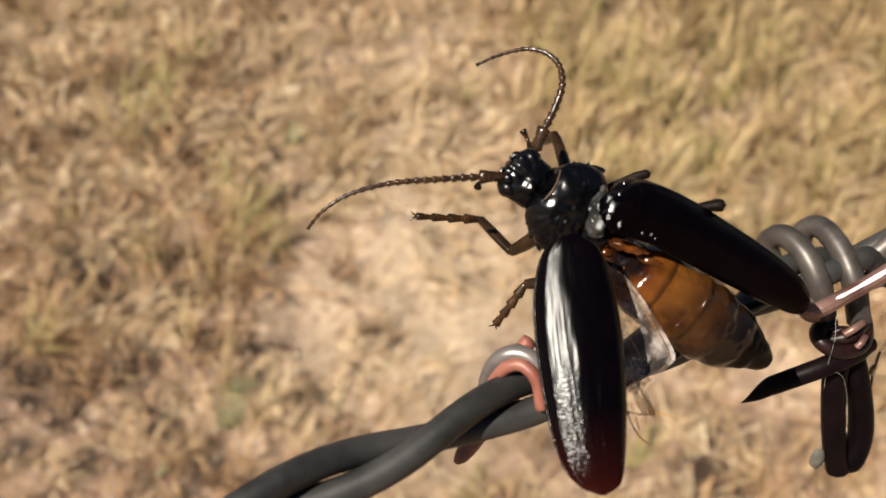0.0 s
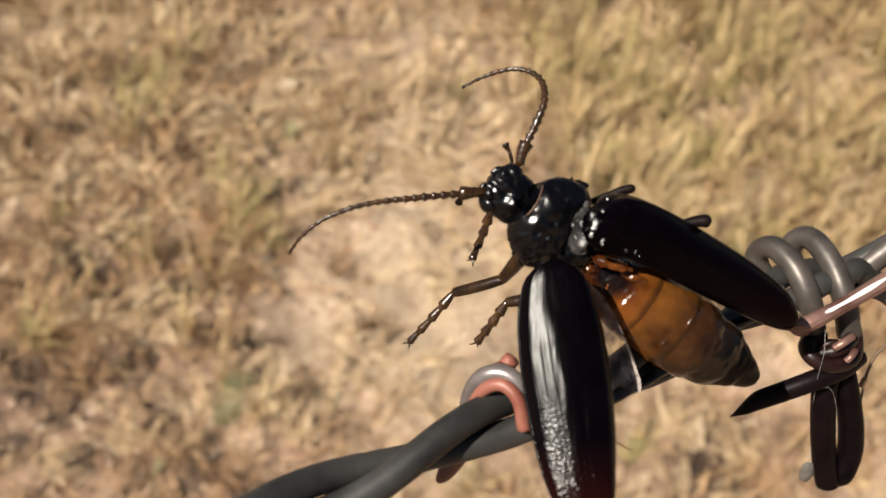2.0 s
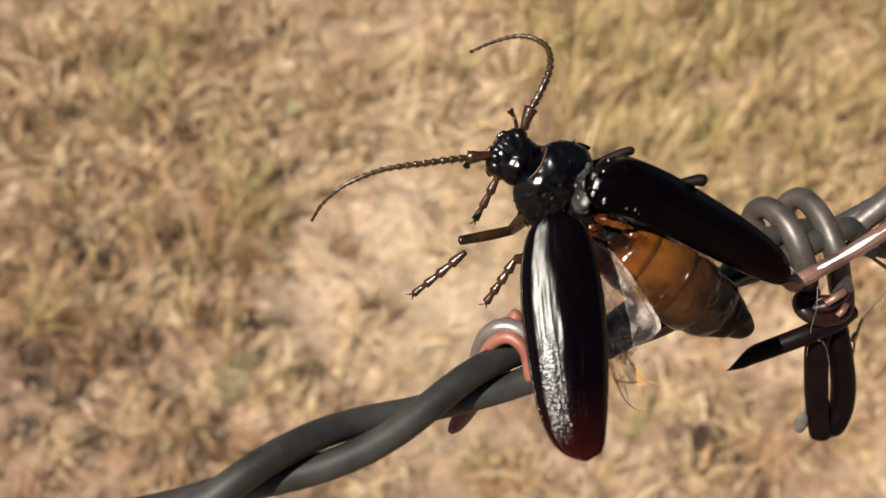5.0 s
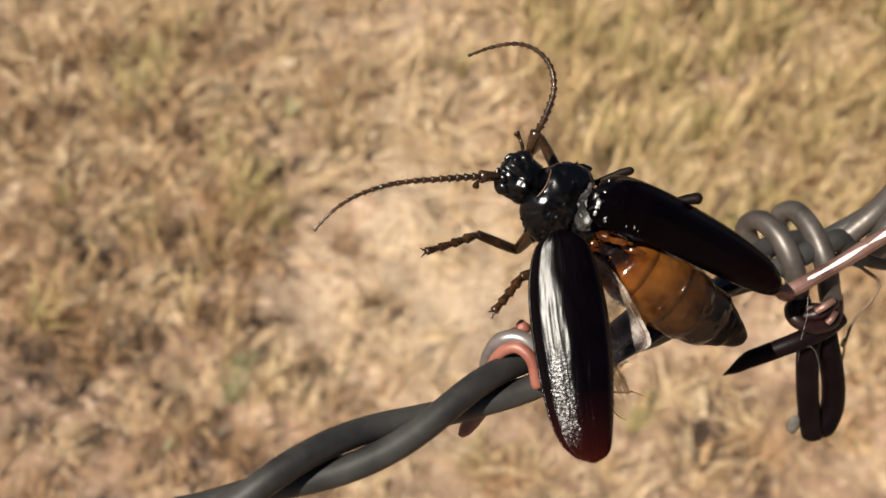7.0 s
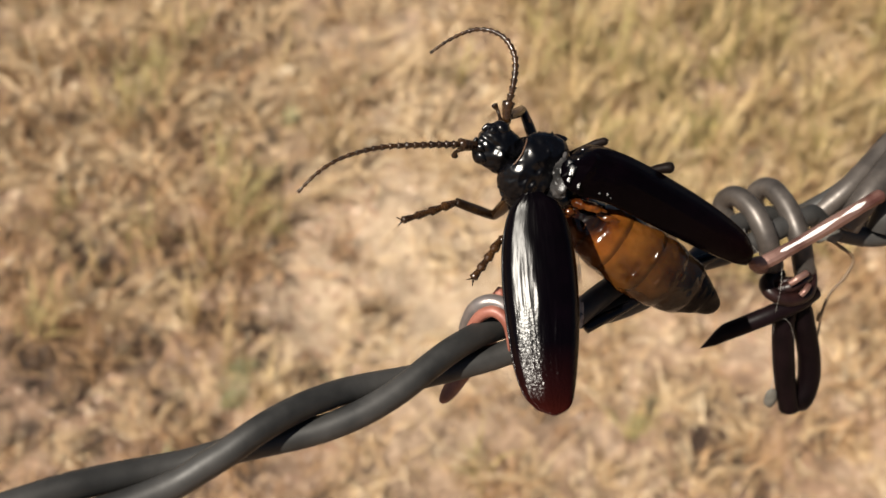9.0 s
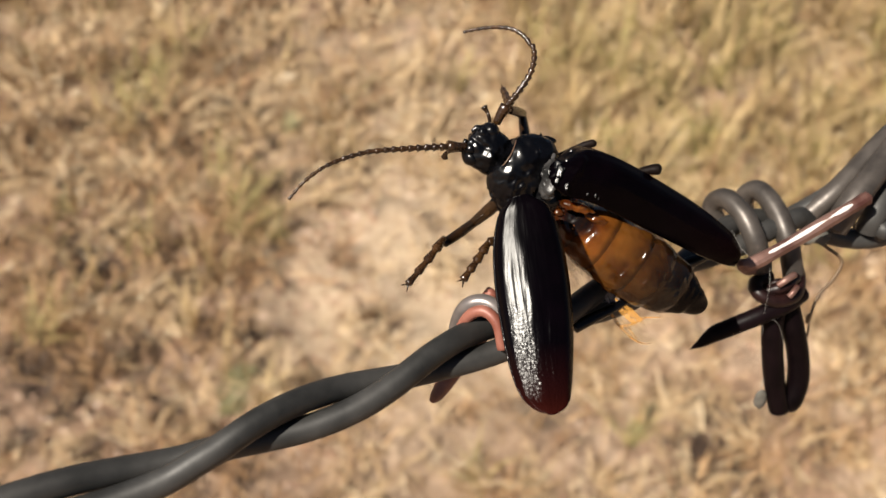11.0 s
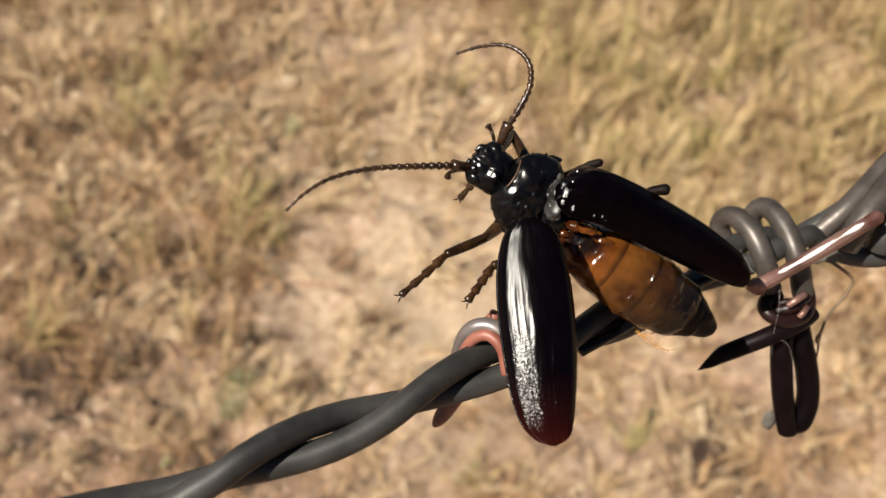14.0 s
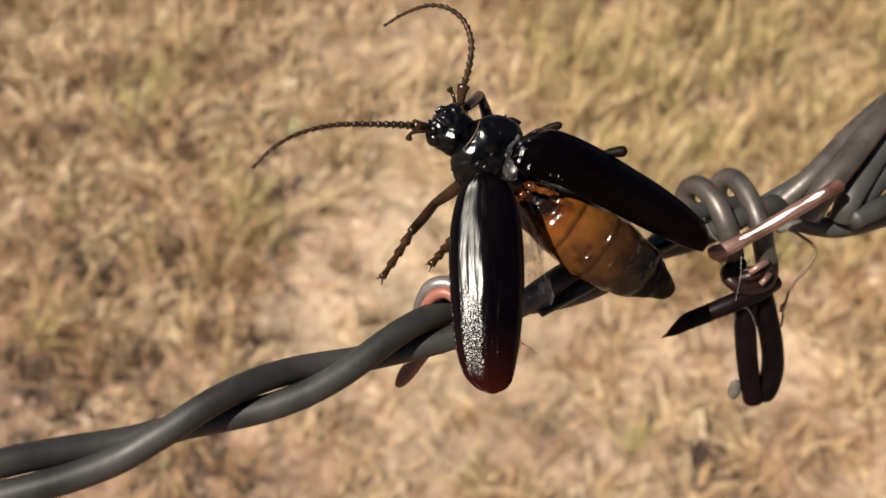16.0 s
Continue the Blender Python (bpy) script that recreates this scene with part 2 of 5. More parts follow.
GOLD = blade_material("golden_dry_grass", [(0.0, (0.15, 0.095, 0.035)), (0.5, (0.40, 0.275, 0.12)), (1.0, (0.60, 0.45, 0.235))])
GREEN = blade_material("yellow_green_grass", [(0.0, (0.12, 0.105, 0.03)), (0.5, (0.31, 0.245, 0.085)), (1.0, (0.46, 0.36, 0.15))])
LITTER = blade_material("brown_leaf_litter", [(0.0, (0.07, 0.030, 0.019)), (0.3, (0.28, 0.135, 0.080)), (0.7, (0.46, 0.275, 0.18)), (1.0, (0.74, 0.58, 0.46))])
# blade colours dark enough to stand in for shadow among the straw
SHADEGRASS = blade_material("dark_brown_shadow_grass", [(0.0, (0.018, 0.011, 0.007)), (0.6, (0.06, 0.035, 0.018)), (1.0, (0.16, 0.09, 0.045))])
HERB = blade_material("grey_green_herb", [(0.0, (0.15, 0.145, 0.065)), (1.0, (0.35, 0.325, 0.17))])

# ---- geometry helpers ----
MM = 0.001
HALF = math.tan(radians(30)) / 784
VIEW = pose(0, 0, 1.15, 45, 0, 0)


def spot(x, y, d):
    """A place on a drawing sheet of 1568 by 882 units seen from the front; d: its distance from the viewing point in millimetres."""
    return VIEW @ Vector(((x - 784) * HALF * d * MM, (441 - y) * HALF * d * MM, -d * MM))


def smooth_line(points, steps):
    """A Catmull-Rom curve through a few control points, steps samples to each stretch."""
    p = [Vector(q) for q in points]
    p = [2 * p[0] - p[1]] + p + [2 * p[-1] - p[-2]]
    out = []
    for i in range(1, len(p) - 2):
        for k in range(steps):
            t = k / steps
            out.append(0.5 * (2 * p[i] + (p[i + 1] - p[i - 1]) * t + (2 * p[i - 1] - 5 * p[i] + 4 * p[i + 1] - p[i + 2]) * t * t
                              + (3 * p[i] - p[i - 1] - 3 * p[i + 1] + p[i + 2]) * t ** 3))
    out.append(p[-2].copy())
    return out


def sweep(line, radius, sides=12, flat=1.0, bm=None):
    """A round bar along a line; radius(s) in metres with s from 0 to 1; closed, slightly domed ends."""
    bm = bm or bmesh.new()
    n = len(line)
    rings = []
    tangent = (line[1] - line[0]).normalized()
    side = tangent.orthogonal().normalized()
    for i, c in enumerate(line):
        t = (line[min(i + 1, n - 1)] - line[max(i - 1, 0)]).normalized()
        side = (side - t * side.dot(t)).normalized()
        up = t.cross(side)
        r = radius(i / (n - 1))
        rings.append([bm.verts.new(c + side * (r * math.cos(a)) + up * (r * flat * math.sin(a)))
                      for a in (2 * math.pi * k / sides for k in range(sides))])
    for a, b in zip(rings, rings[1:]):
        for k in range(sides):
            bm.faces.new((a[k], a[(k + 1) % sides], b[(k + 1) % sides], b[k]))
    for ring, end, d in ((rings[0], line[0], line[0] - line[1]), (rings[-1], line[-1], line[-1] - line[-2])):
        tip = bm.verts.new(end + d.normalized() * radius(0 if ring is rings[0] else 1) * 0.35)
        for k in range(sides):
            bm.faces.new((ring[k], ring[(k + 1) % sides], tip))
    bmesh.ops.recalc_face_normals(bm, faces=bm.faces[:])
    return bm


def loft(stations, sides=24, bm=None, closed=True):
    """A closed body through oval rings: (centre, half width vector, half height vector) for each."""
    bm = bm or bmesh.new()
    rings = []
    for c, w, h in stations:
        rings.append([bm.verts.new(c + w * math.cos(a) + h * math.sin(a)) for a in (2 * math.pi * k / sides for k in range(sides))])
    for a, b in zip(rings, rings[1:]):
        for k in range(sides):
            bm.faces.new((a[k], a[(k + 1) % sides], b[(k + 1) % sides], b[k]))
    if closed:
        bm.faces.new(rings[0])
        bm.faces.new(rings[-1])
    bmesh.ops.recalc_face_normals(bm, faces=bm.faces[:])
    return bm


def lumpy(bm, amount, scale):
    """Uneven relief on a body."""
    bmesh.ops.subdivide_edges(bm, edges=bm.edges[:], cuts=1, use_grid_fill=True)
    bm.normal_update()
    moves = [(v, v.normal * (noise.noise(v.co * scale) + 0.5 * noise.noise(v.co * scale * 2.7)) * amount) for v in bm.verts]
    for v, d in moves:
        v.co += d
    return bm


def ball(centre, ax, ay, az, bm=None, rough=0.0, segments=16, rings=10):
    """A bulged lump with three half axes given as vectors."""
    bm = bm or bmesh.new()
    m = Matrix((ax, ay, az)).transposed().to_4x4()
    m.translation = centre
    made = bmesh.ops.create_uvsphere(bm, u_segments=segments, v_segments=rings, radius=1.0)["verts"]
    for v in made:
        k = 1 + rough * noise.noise(v.co * 2.3 + Vector(centre) * 300)
        v.co = m @ (v.co * k)
    return bm


def facet(bm, x, y, reach, axis=None, long=1.0):
    """Shapes a glint at a place of the sheet: a small face flattened half-way to the sun."""
    eye = VIEW.translation
    ray = (spot(x, y, 80) - eye).normalized()
    off = lambda v: ((v.co - eye) - ray * (v.co - eye).dot(ray)).length
    near = [v for v in bm.verts if off(v) < reach * long * MM * 2.2]
    if not near or min(off(v) for v in near) > 0.4 * MM:
        return bm
    best = min(off(v) for v in near)
    top = min((v for v in near if off(v) < best + 0.15 * MM), key=lambda v: (v.co - eye).length).co.copy()
    to = ((eye - top).normalized() + SUN_TO).normalized()
    for v in near:
        away = v.co - top
        flat = away - to * away.dot(to)
        if axis is not None:
            flat -= axis * (flat.dot(axis) * (1 - 1 / long))
        w = max(0.0, min(1.0, 1.6 - flat.length / (reach * MM)))
        if abs(away.dot(to)) < 1.2 * MM and away.length < 2.5 * reach * long * MM:
            v.co -= to * (away.dot(to) * w * 0.93)
    return bm


def knob(bm, x, y, reach, rise):
    """Raises a small rounded knob at a place of the sheet."""
    bm.normal_update()
    eye = VIEW.translation
    ray = (spot(x, y, 80) - eye).normalized()
    off = lambda v: ((v.co - eye) - ray * (v.co - eye).dot(ray)).length
    near = [v for v in bm.verts if off(v) < 2.5 * reach * MM]
    if not near:
        return bm
    best = min(off(v) for v in near)
    top = min((v for v in near if off(v) < best + 0.2 * MM), key=lambda v: (v.co - eye).length)
    at, up = top.co.copy(), top.normal.copy()
    for v in near:
        d = (v.co - at).length / (reach * MM)
        if v.normal.dot(up) > 0.3:
            v.co += up * (rise * MM * math.exp(-d * d))
    return bm


def prism(line, radius, toward):
    """A bar with flattened sides, one of them turned towards a direction."""
    bm = bmesh.new()
    rings = []
    for k, p in enumerate(line):
        t = (line[min(k + 1, len(line) - 1)] - line[max(k - 1, 0)]).normalized()
        a = (toward - t * toward.dot(t)).normalized()
        b = t.cross(a)
        s = k / (len(line) - 1)
        r = radius * MM * (1 + 0.05 * math.sin(23 * s)) * (0.35 if k == len(line) - 1 else 1.0)
        rings.append([bm.verts.new(p + (a * math.cos(radians(q)) + b * math.sin(radians(q))) * r) for q in (-20, 16, 44, 92, 150, 205, 268, 318)])
    for r0, r1 in zip(rings, rings[1:]):
        for c in range(8):
            bm.faces.new((r0[c], r0[(c + 1) % 8], r1[(c + 1) % 8], r1[c]))
    bm.faces.new(rings[0][::-1])
    bm.faces.new(rings[-1])
    bmesh.ops.recalc_face_normals(bm, faces=bm.faces[:])
    return bm


def finer(rows, n):
    """More cross-sections between those given."""
    c = smooth_line([r[0] for r in rows], n)
    a = smooth_line([r[1] for r in rows], n)
    b = smooth_line([r[2] for r in rows], n)
    return list(zip(c, a, b))


def part(name, bm, mat, parent=None, label="", origin=None, smooth=True):
    """Links a bmesh, made in world places, as one mesh under a thing or under one of its parts."""
    me = bpy.data.meshes.new(name)
    base = parent.matrix_world.translation if origin is None and parent else (Vector(origin) if origin is not None else Vector())
    bmesh.ops.translate(bm, verts=bm.verts[:], vec=-base)
    bm.to_mesh(me)
    bm.free()
    for p in me.polygons:
        p.use_smooth = smooth
    for one in (mat if isinstance(mat, (list, tuple)) else [mat]):
        me.materials.append(one)
    ob = new(name, me)
    if parent:
        ob.parent = parent
    else:
        ob.location = base
    if label:
        ob["label"] = label
    return ob


def thing(name, at, label, category, group=""):
    ob = new(name)
    ob.location = at
    ob.empty_display_size = 0.01
    ob.matrix_world = Matrix.Translation(at)
    return tagged(ob, label, category, group)


# ---- ground and dry grass ----
def height(x, y):
    v = Vector((x * 2.2, y * 2.2, 0.3))
    return 0.025 * noise.noise(v) + 0.020 * noise.noise(v * 3.3) + 0.012 * noise.noise(v * 8.1)


def bare(x, y):
    """How bare and sandy the worn patch of ground is, 0 to 1."""
    k = 0.5 * noise.noise(Vector((x * 5, y * 5, 7.0)))
    return max(0.0, min(1.0, 1.25 * math.exp(-((x + 0.04) / 0.34) ** 2 - ((y - 1.12) / 0.36) ** 2) + 0.8 * math.exp(-((x + 0.16) / 0.34) ** 2 - ((y - 1.85) / 0.45) ** 2) + k * 0.5))


def ground_sheet():
    bm = bmesh.new()
    xs = [-400, -60, -12, -5] + [-2.4 + 0.02 * i for i in range(241)] + [5, 12, 60, 400]
    ys = [-400, -60, -12, -3] + [-0.8 + 0.02 * i for i in range(221)] + [7, 12, 60, 400]
    grid = [[bm.verts.new((x, y, height(x, y) if abs(x) < 3 and -2 < y < 4 else 0.0)) for x in xs] for y in ys]
    for r0, r1 in zip(grid, grid[1:]):
        for i in range(len(xs) - 1):
            bm.faces.new((r0[i], r0[i + 1], r1[i + 1], r1[i]))
    ob = part("ground", bm, SOIL)
    a = ob.data.attributes.new("sand", "FLOAT", "POINT")
    a.data.foreach_set("value", [bare(v.co.x, v.co.y) if abs(v.co.x) < 3 and abs(v.co.y) < 4 else 0.0 for v in ob.data.vertices])
    return tagged(ob, "pale tan sandy soil under thin dry grass", "ground", kind="structure")


def blades(rng, places, length, width, rise, lean=None):
    """Curved tapering blades as from_pydata lists; each bends over as it grows. lean: a common direction in radians, or None."""
    verts, faces = [], []
    for x, y in places:
        ln = rng.uniform(*length)
        near = max(0.5, min(1.0, 0.2 + 0.5 * y))
        ln *= near
        w = rng.uniform(*width) / 2 * near
        a = rng.uniform(0, 2 * math.pi) if lean is None else rng.gauss(lean, 0.6)
        up = radians(rng.uniform(*rise))
        droop = rng.uniform(0.3, 1.5)
        p = Vector((x, y, height(x, y) - 0.002))
        s = Vector((-math.sin(a), math.cos(a), rng.uniform(-0.5, 0.5))).normalized()
        k = len(verts)
        for i in range(4):
            f = (1, 0.9, 0.6, 0.06)[i]
            verts += [p - s * w * f, p + s * w * f]
            e = up - droop * i / 3
            p = p + Vector((math.cos(a) * math.cos(e), math.sin(a) * math.cos(e), math.sin(e))) * (ln / 3)
            g = height(p.x, p.y) + 0.002
            if p.z < g:
                p.z = g
        faces += [(k + 2 * i, k + 2 * i + 1, k + 2 * i + 3, k + 2 * i + 2) for i in range(3)]
    return verts, faces


def blade_field(name, verts, faces, mat, label, category, kind="stuff"):
    me = bpy.data.meshes.new(name)
    me.from_pydata(verts, [], faces)
    me.materials.append(mat)
    for p in me.polygons:
        p.use_smooth = True
    return tagged(new(name, me), label, category, kind=kind)


def cover(rng, count, keep):
    out = []
    while len(out) < count:
        x, y = rng.uniform(-2.2, 2.2), rng.uniform(0.2, 3.4)
        if rng.random() < keep(x, y):
            out.append((x, y))
    return out


def tufts(rng, count, keep, reach, per):
    """Root places gathered in clumps."""
    out = []
    for x, y in cover(rng, count, keep):
        r = rng.uniform(*reach)
        out += [(x + rng.gauss(0, r), y + rng.gauss(0, r)) for _ in range(rng.randint(*per))]
    return out


def ground_at(x, y):
    """The place on level ground behind a place of the drawing sheet."""
    eye = VIEW.translation
    way = spot(x, y, 80) - eye
    p = eye - way * (eye.z / way.z)
    return p.x, p.y


def fans(rng, rows):
    """Root places and leans of tufts: sheet place, spread in metres, count, lean in radians."""
    out = []
    for x, y, r, k, a in rows:
        gx, gy = ground_at(x, y)
        out.append(([(gx + rng.gauss(0, r), gy + rng.gauss(0, r)) for _ in range(k)], a))
    return out


def fan_field(rng, name, rows, length, width, rise, mat, label, category):
    verts, faces = [], []
    for places, lean in fans(rng, rows):
        v, f = blades(rng, places, length, width, rise, lean)
        faces += [tuple(i + len(verts) for i in q) for q in f]
        verts += v
    return blade_field(name, verts, faces, mat, label, category)


def grass():
    rng = random.Random(5)
    n1 = lambda x, y, s, o: 0.5 + 0.5 * noise.noise(Vector((x * s, y * s, o)))
    left = lambda x: 1.0 if x < -0.18 else 0.0
    straw = tufts(rng, 2300, lambda x, y: (0.25 + 0.75 * n1(x, y, 4.5, 3.0)) * (1 - 0.72 * bare(x, y)) * (0.5 if x < -0.15 and y < 1.35 else 1.0), (0.01, 0.05), (10, 30))
    verts, faces = blades(rng, straw, (0.05, 0.17), (0.0028, 0.0075), (3, 50))
    # the cover thins out beyond the stretch in view
    wide, edge = random.Random(8), []
    while len(edge) < 2600:
        x, y = wide.uniform(-4.6, 4.6), wide.uniform(-2.6, 5.8)
        out = max(abs(x) - 2.1, y - 3.3, 0.3 - y, 0.0)
        if out > 0 and wide.random() < math.exp(-out / 0.8) * n1(x, y, 3.0, 3.0) and (x * x + y * y > 0.5):
            edge.append((x, y))
    edge = [(x + wide.gauss(0, 0.05), y + wide.gauss(0, 0.05)) for x, y in edge for _ in range(16)]
    v, f = blades(wide, edge, (0.05, 0.17), (0.003, 0.0075), (3, 50))
    faces += [tuple(i + len(verts) for i in q) for q in f]
    verts += v
    leaning = ((300, 330, 0.03, 60, 0.3), (200, 400, 0.03, 60, 0.7), (120, 300, 0.04, 60, 0.5), (330, 180, 0.04, 50, 0.4), (60, 100, 0.06, 60, 0.8), (560, 330, 0.02, 40, 0.1),
               (610, 180, 0.03, 40, 2.7), (700, 130, 0.03, 40, 0.4), (130, 560, 0.014, 40, 0.6), (180, 560, 0.014, 50, 0.45), (260, 520, 0.016, 40, 0.5), (330, 560, 0.012, 40, 2.4),
               (350, 760, 0.010, 40, 1.9), (520, 700, 0.010, 50, 1.7), (545, 740, 0.008, 40, 1.6), (260, 760, 0.012, 40, 2.2), (100, 800, 0.012, 40, 0.9), (610, 560, 0.014, 30, 0.2),
               (820, 480, 0.02, 30, 3.0), (760, 600, 0.014, 24, 0.1), (1180, 700, 0.010, 40, 1.2), (1240, 720, 0.010, 40, 2.3), (1060, 840, 0.008, 40, 0.8), (1330, 760, 0.012, 40, 1.9),
               (1500, 650, 0.014, 50, 1.6), (1530, 800, 0.010, 40, 2.0), (930, 850, 0.010, 40, 0.4), (860, 830, 0.010, 30, 2.6), (1500, 420, 0.02, 60, 1.7))
    for places, lean in fans(rng, leaning):
        v, f = blades(rng, places, (0.07, 0.17), (0.003, 0.0075), (4, 45), lean)
        faces += [tuple(i + len(verts) for i in q) for q in f]
        verts += v
    blade_field("straw_grass", verts, faces, STRAW, "matted bleached straw grass lying on the soil", "grass")
    brown = tufts(rng, 1250, lambda x, y: max(0.0, n1(x, y, 5.5, 9.0) * 2.6 - 0.95) * (1.0 if x < -0.15 and y < 1.4 else 0.4 if x < -0.2 else 0.45 if y < 1.2 and x > 0.1 else 0.15) * (1 - 0.8 * bare(x, y)), (0.01, 0.04), (10, 30))
    blade_field("brown_grass", *blades(rng, brown, (0.05, 0.16), (0.0028, 0.007), (10, 70)), BROWN,
                "brown withered grass in low tufts", "grass")
    green = tufts(rng, 270, lambda x, y: max(0.0, n1(x, y, 4.0, 17.0) * 2.0 - 0.7) * (1.0 if x > 0.25 and y > 1.1 else 0.10) * (1 - bare(x, y)), (0.008, 0.03), (10, 26))
    blade_field("yellow_green_grass", *blades(rng, green, (0.06, 0.2), (0.003, 0.007), (25, 85)), GREEN,
                "yellow-green grass blades half dried by the sun", "grass")
    fan_field(rng, "fanned_grass", ((400, 372, 0.018, 27, 0.5), (425, 350, 0.016, 24, 0.9), (440, 400, 0.016, 18, 0.15), (470, 395, 0.016, 15, 0.3), (390, 300, 0.021, 15, 1.2),
                                    (245, 200, 0.039, 36, 1.5), (262, 130, 0.052, 36, 1.6), (70, 590, 0.013, 21, 1.4), (90, 560, 0.013, 14, 1.2), (1130, 160, 0.052, 48, 1.7),
                                    (1240, 260, 0.039, 48, 1.5), (1265, 240, 0.039, 36, 1.8), (1110, 60, 0.078, 42, 1.6), (1125, 760, 0.010, 15, 1.3), (1320, 60, 0.078, 36, 1.5), (1000, 90, 0.039, 14, 1.7)),
              (0.07, 0.19), (0.003, 0.007), (20, 70), GREEN, "greenish grass blades fanned over the straw", "grass")
    tall = tufts(rng, 430, lambda x, y: (1.0 if x > 0.22 and y > 1.05 else 0.12 * left(x)) * n1(x, y, 3.0, 31.0), (0.008, 0.03), (10, 26))
    blade_field("tall_straw_grass", *blades(rng, tall, (0.08, 0.26), (0.003, 0.0075), (50, 88)), GOLD,
                "upright dry golden grass in thin tufts", "grass")
    flakes = cover(rng, 17000, lambda x, y: (1.0 if x < -0.15 and y < 1.4 else 0.25) * (0.3 + 0.7 * n1(x, y, 6.0, 41.0)))
    blade_field("leaf_litter", *blades(rng, flakes, (0.010, 0.036), (0.004, 0.011), (-5, 40)), LITTER,
                "brown and pinkish leaf litter and broken straw", "leaf litter")
    # dark clumps put where shadow spots lie between the tufts
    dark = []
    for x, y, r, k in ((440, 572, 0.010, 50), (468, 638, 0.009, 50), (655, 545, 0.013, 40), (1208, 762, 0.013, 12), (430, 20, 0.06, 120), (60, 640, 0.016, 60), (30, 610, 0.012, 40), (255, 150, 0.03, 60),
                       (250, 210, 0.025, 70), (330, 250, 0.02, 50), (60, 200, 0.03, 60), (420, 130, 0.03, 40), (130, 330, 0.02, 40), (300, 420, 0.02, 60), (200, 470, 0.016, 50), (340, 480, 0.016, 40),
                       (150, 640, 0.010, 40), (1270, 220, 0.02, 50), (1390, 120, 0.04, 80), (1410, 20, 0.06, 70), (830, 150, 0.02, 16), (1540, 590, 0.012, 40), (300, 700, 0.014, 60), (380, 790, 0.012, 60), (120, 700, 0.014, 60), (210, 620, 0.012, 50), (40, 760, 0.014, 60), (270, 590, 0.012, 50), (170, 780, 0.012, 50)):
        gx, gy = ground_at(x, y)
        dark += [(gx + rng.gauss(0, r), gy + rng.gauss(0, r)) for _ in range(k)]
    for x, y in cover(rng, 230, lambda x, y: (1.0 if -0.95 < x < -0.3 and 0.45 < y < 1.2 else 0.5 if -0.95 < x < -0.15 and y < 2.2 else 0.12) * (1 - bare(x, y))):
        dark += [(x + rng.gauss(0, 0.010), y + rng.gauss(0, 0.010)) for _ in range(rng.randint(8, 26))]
    blade_field("shadow_spot_grass", *blades(rng, dark, (0.025, 0.08), (0.004, 0.009), (10, 70)), SHADEGRASS,
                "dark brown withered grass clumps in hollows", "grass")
    herb = []
    for x, y, r, k in ((425, 650, 0.012, 95), (412, 690, 0.010, 50), (600, 675, 0.006, 8), (1130, 740, 0.007, 16), (1150, 700, 0.006, 10), (300, 800, 0.007, 10), (75, 560, 0.008, 14), (1120, 110, 0.03, 30), (510, 215, 0.014, 16)):
        gx, gy = ground_at(x, y)
        herb += [(gx + rng.gauss(0, r), gy + rng.gauss(0, r)) for _ in range(k)]
    blade_field("green_herb", *blades(rng, herb, (0.03, 0.07), (0.006, 0.012), (35, 85)), HERB,
                "small grey-green herb leaves among the straw", "herb")


def stone(x, y, r, seed):
    rng = random.Random(seed)
    c = Vector((x, y, height(x, y) + r * 0.35))
    bm = ball(c, Vector((r, 0, 0)), Vector((0.2 * r, 0.8 * r, 0)), Vector((0, 0, 0.6 * r)), rough=0.35, segments=14, rings=9)
    tagged(part("stone", bm, STONE, origin=c), "small pale weathered stone lying in dry grass", "stone", "stones")


ground_sheet()
grass()
for _i, (_x, _y, _r) in enumerate(((487, 662, 0.012), (405, 520, 0.010), (510, 118, 0.030), (655, 245, 0.022), (860, 150, 0.02), (480, 433, 0.014), (140, 150, 0.016))):
    stone(*ground_at(_x, _y), _r, _i)

# ---- the barbed wire ----
STRAND = 1.36 * MM
POST_L, POST_R = Vector((-1.32, -0.62, 0.0)), Vector((1.30, 0.70, 0.0))
def run_out(start, end, first):
    """Places from start to end whose steps double, so that a curve through them stays straight."""
    total, d, out = (end - start).length, first, []
    while d < total * 0.7:
        out.append(start.lerp(end, d / total))
        d *= 1.8
    return out + [end]


WIRE_LINE = smooth_line(run_out(spot(-76, 1048, 63), Vector((POST_L.x, POST_L.y + 0.05, 1.085)), 0.012)[::-1]
                        + [spot(*p) for p in ((-76, 1048, 63), (124, 984, 65.5), (324, 925, 68.5), (425, 882, 69.4), (526, 836, 70.6), (725, 757, 74.2),
                                              (874, 686, 77), (1070, 610, 82.5), (1230, 530, 88.5), (1400, 442, 95), (1480, 424, 97))], 24)
FRONT_AT = min(range(len(WIRE_LINE)), key=lambda i: (WIRE_LINE[i] - spot(572, 818, 71.4)).length)


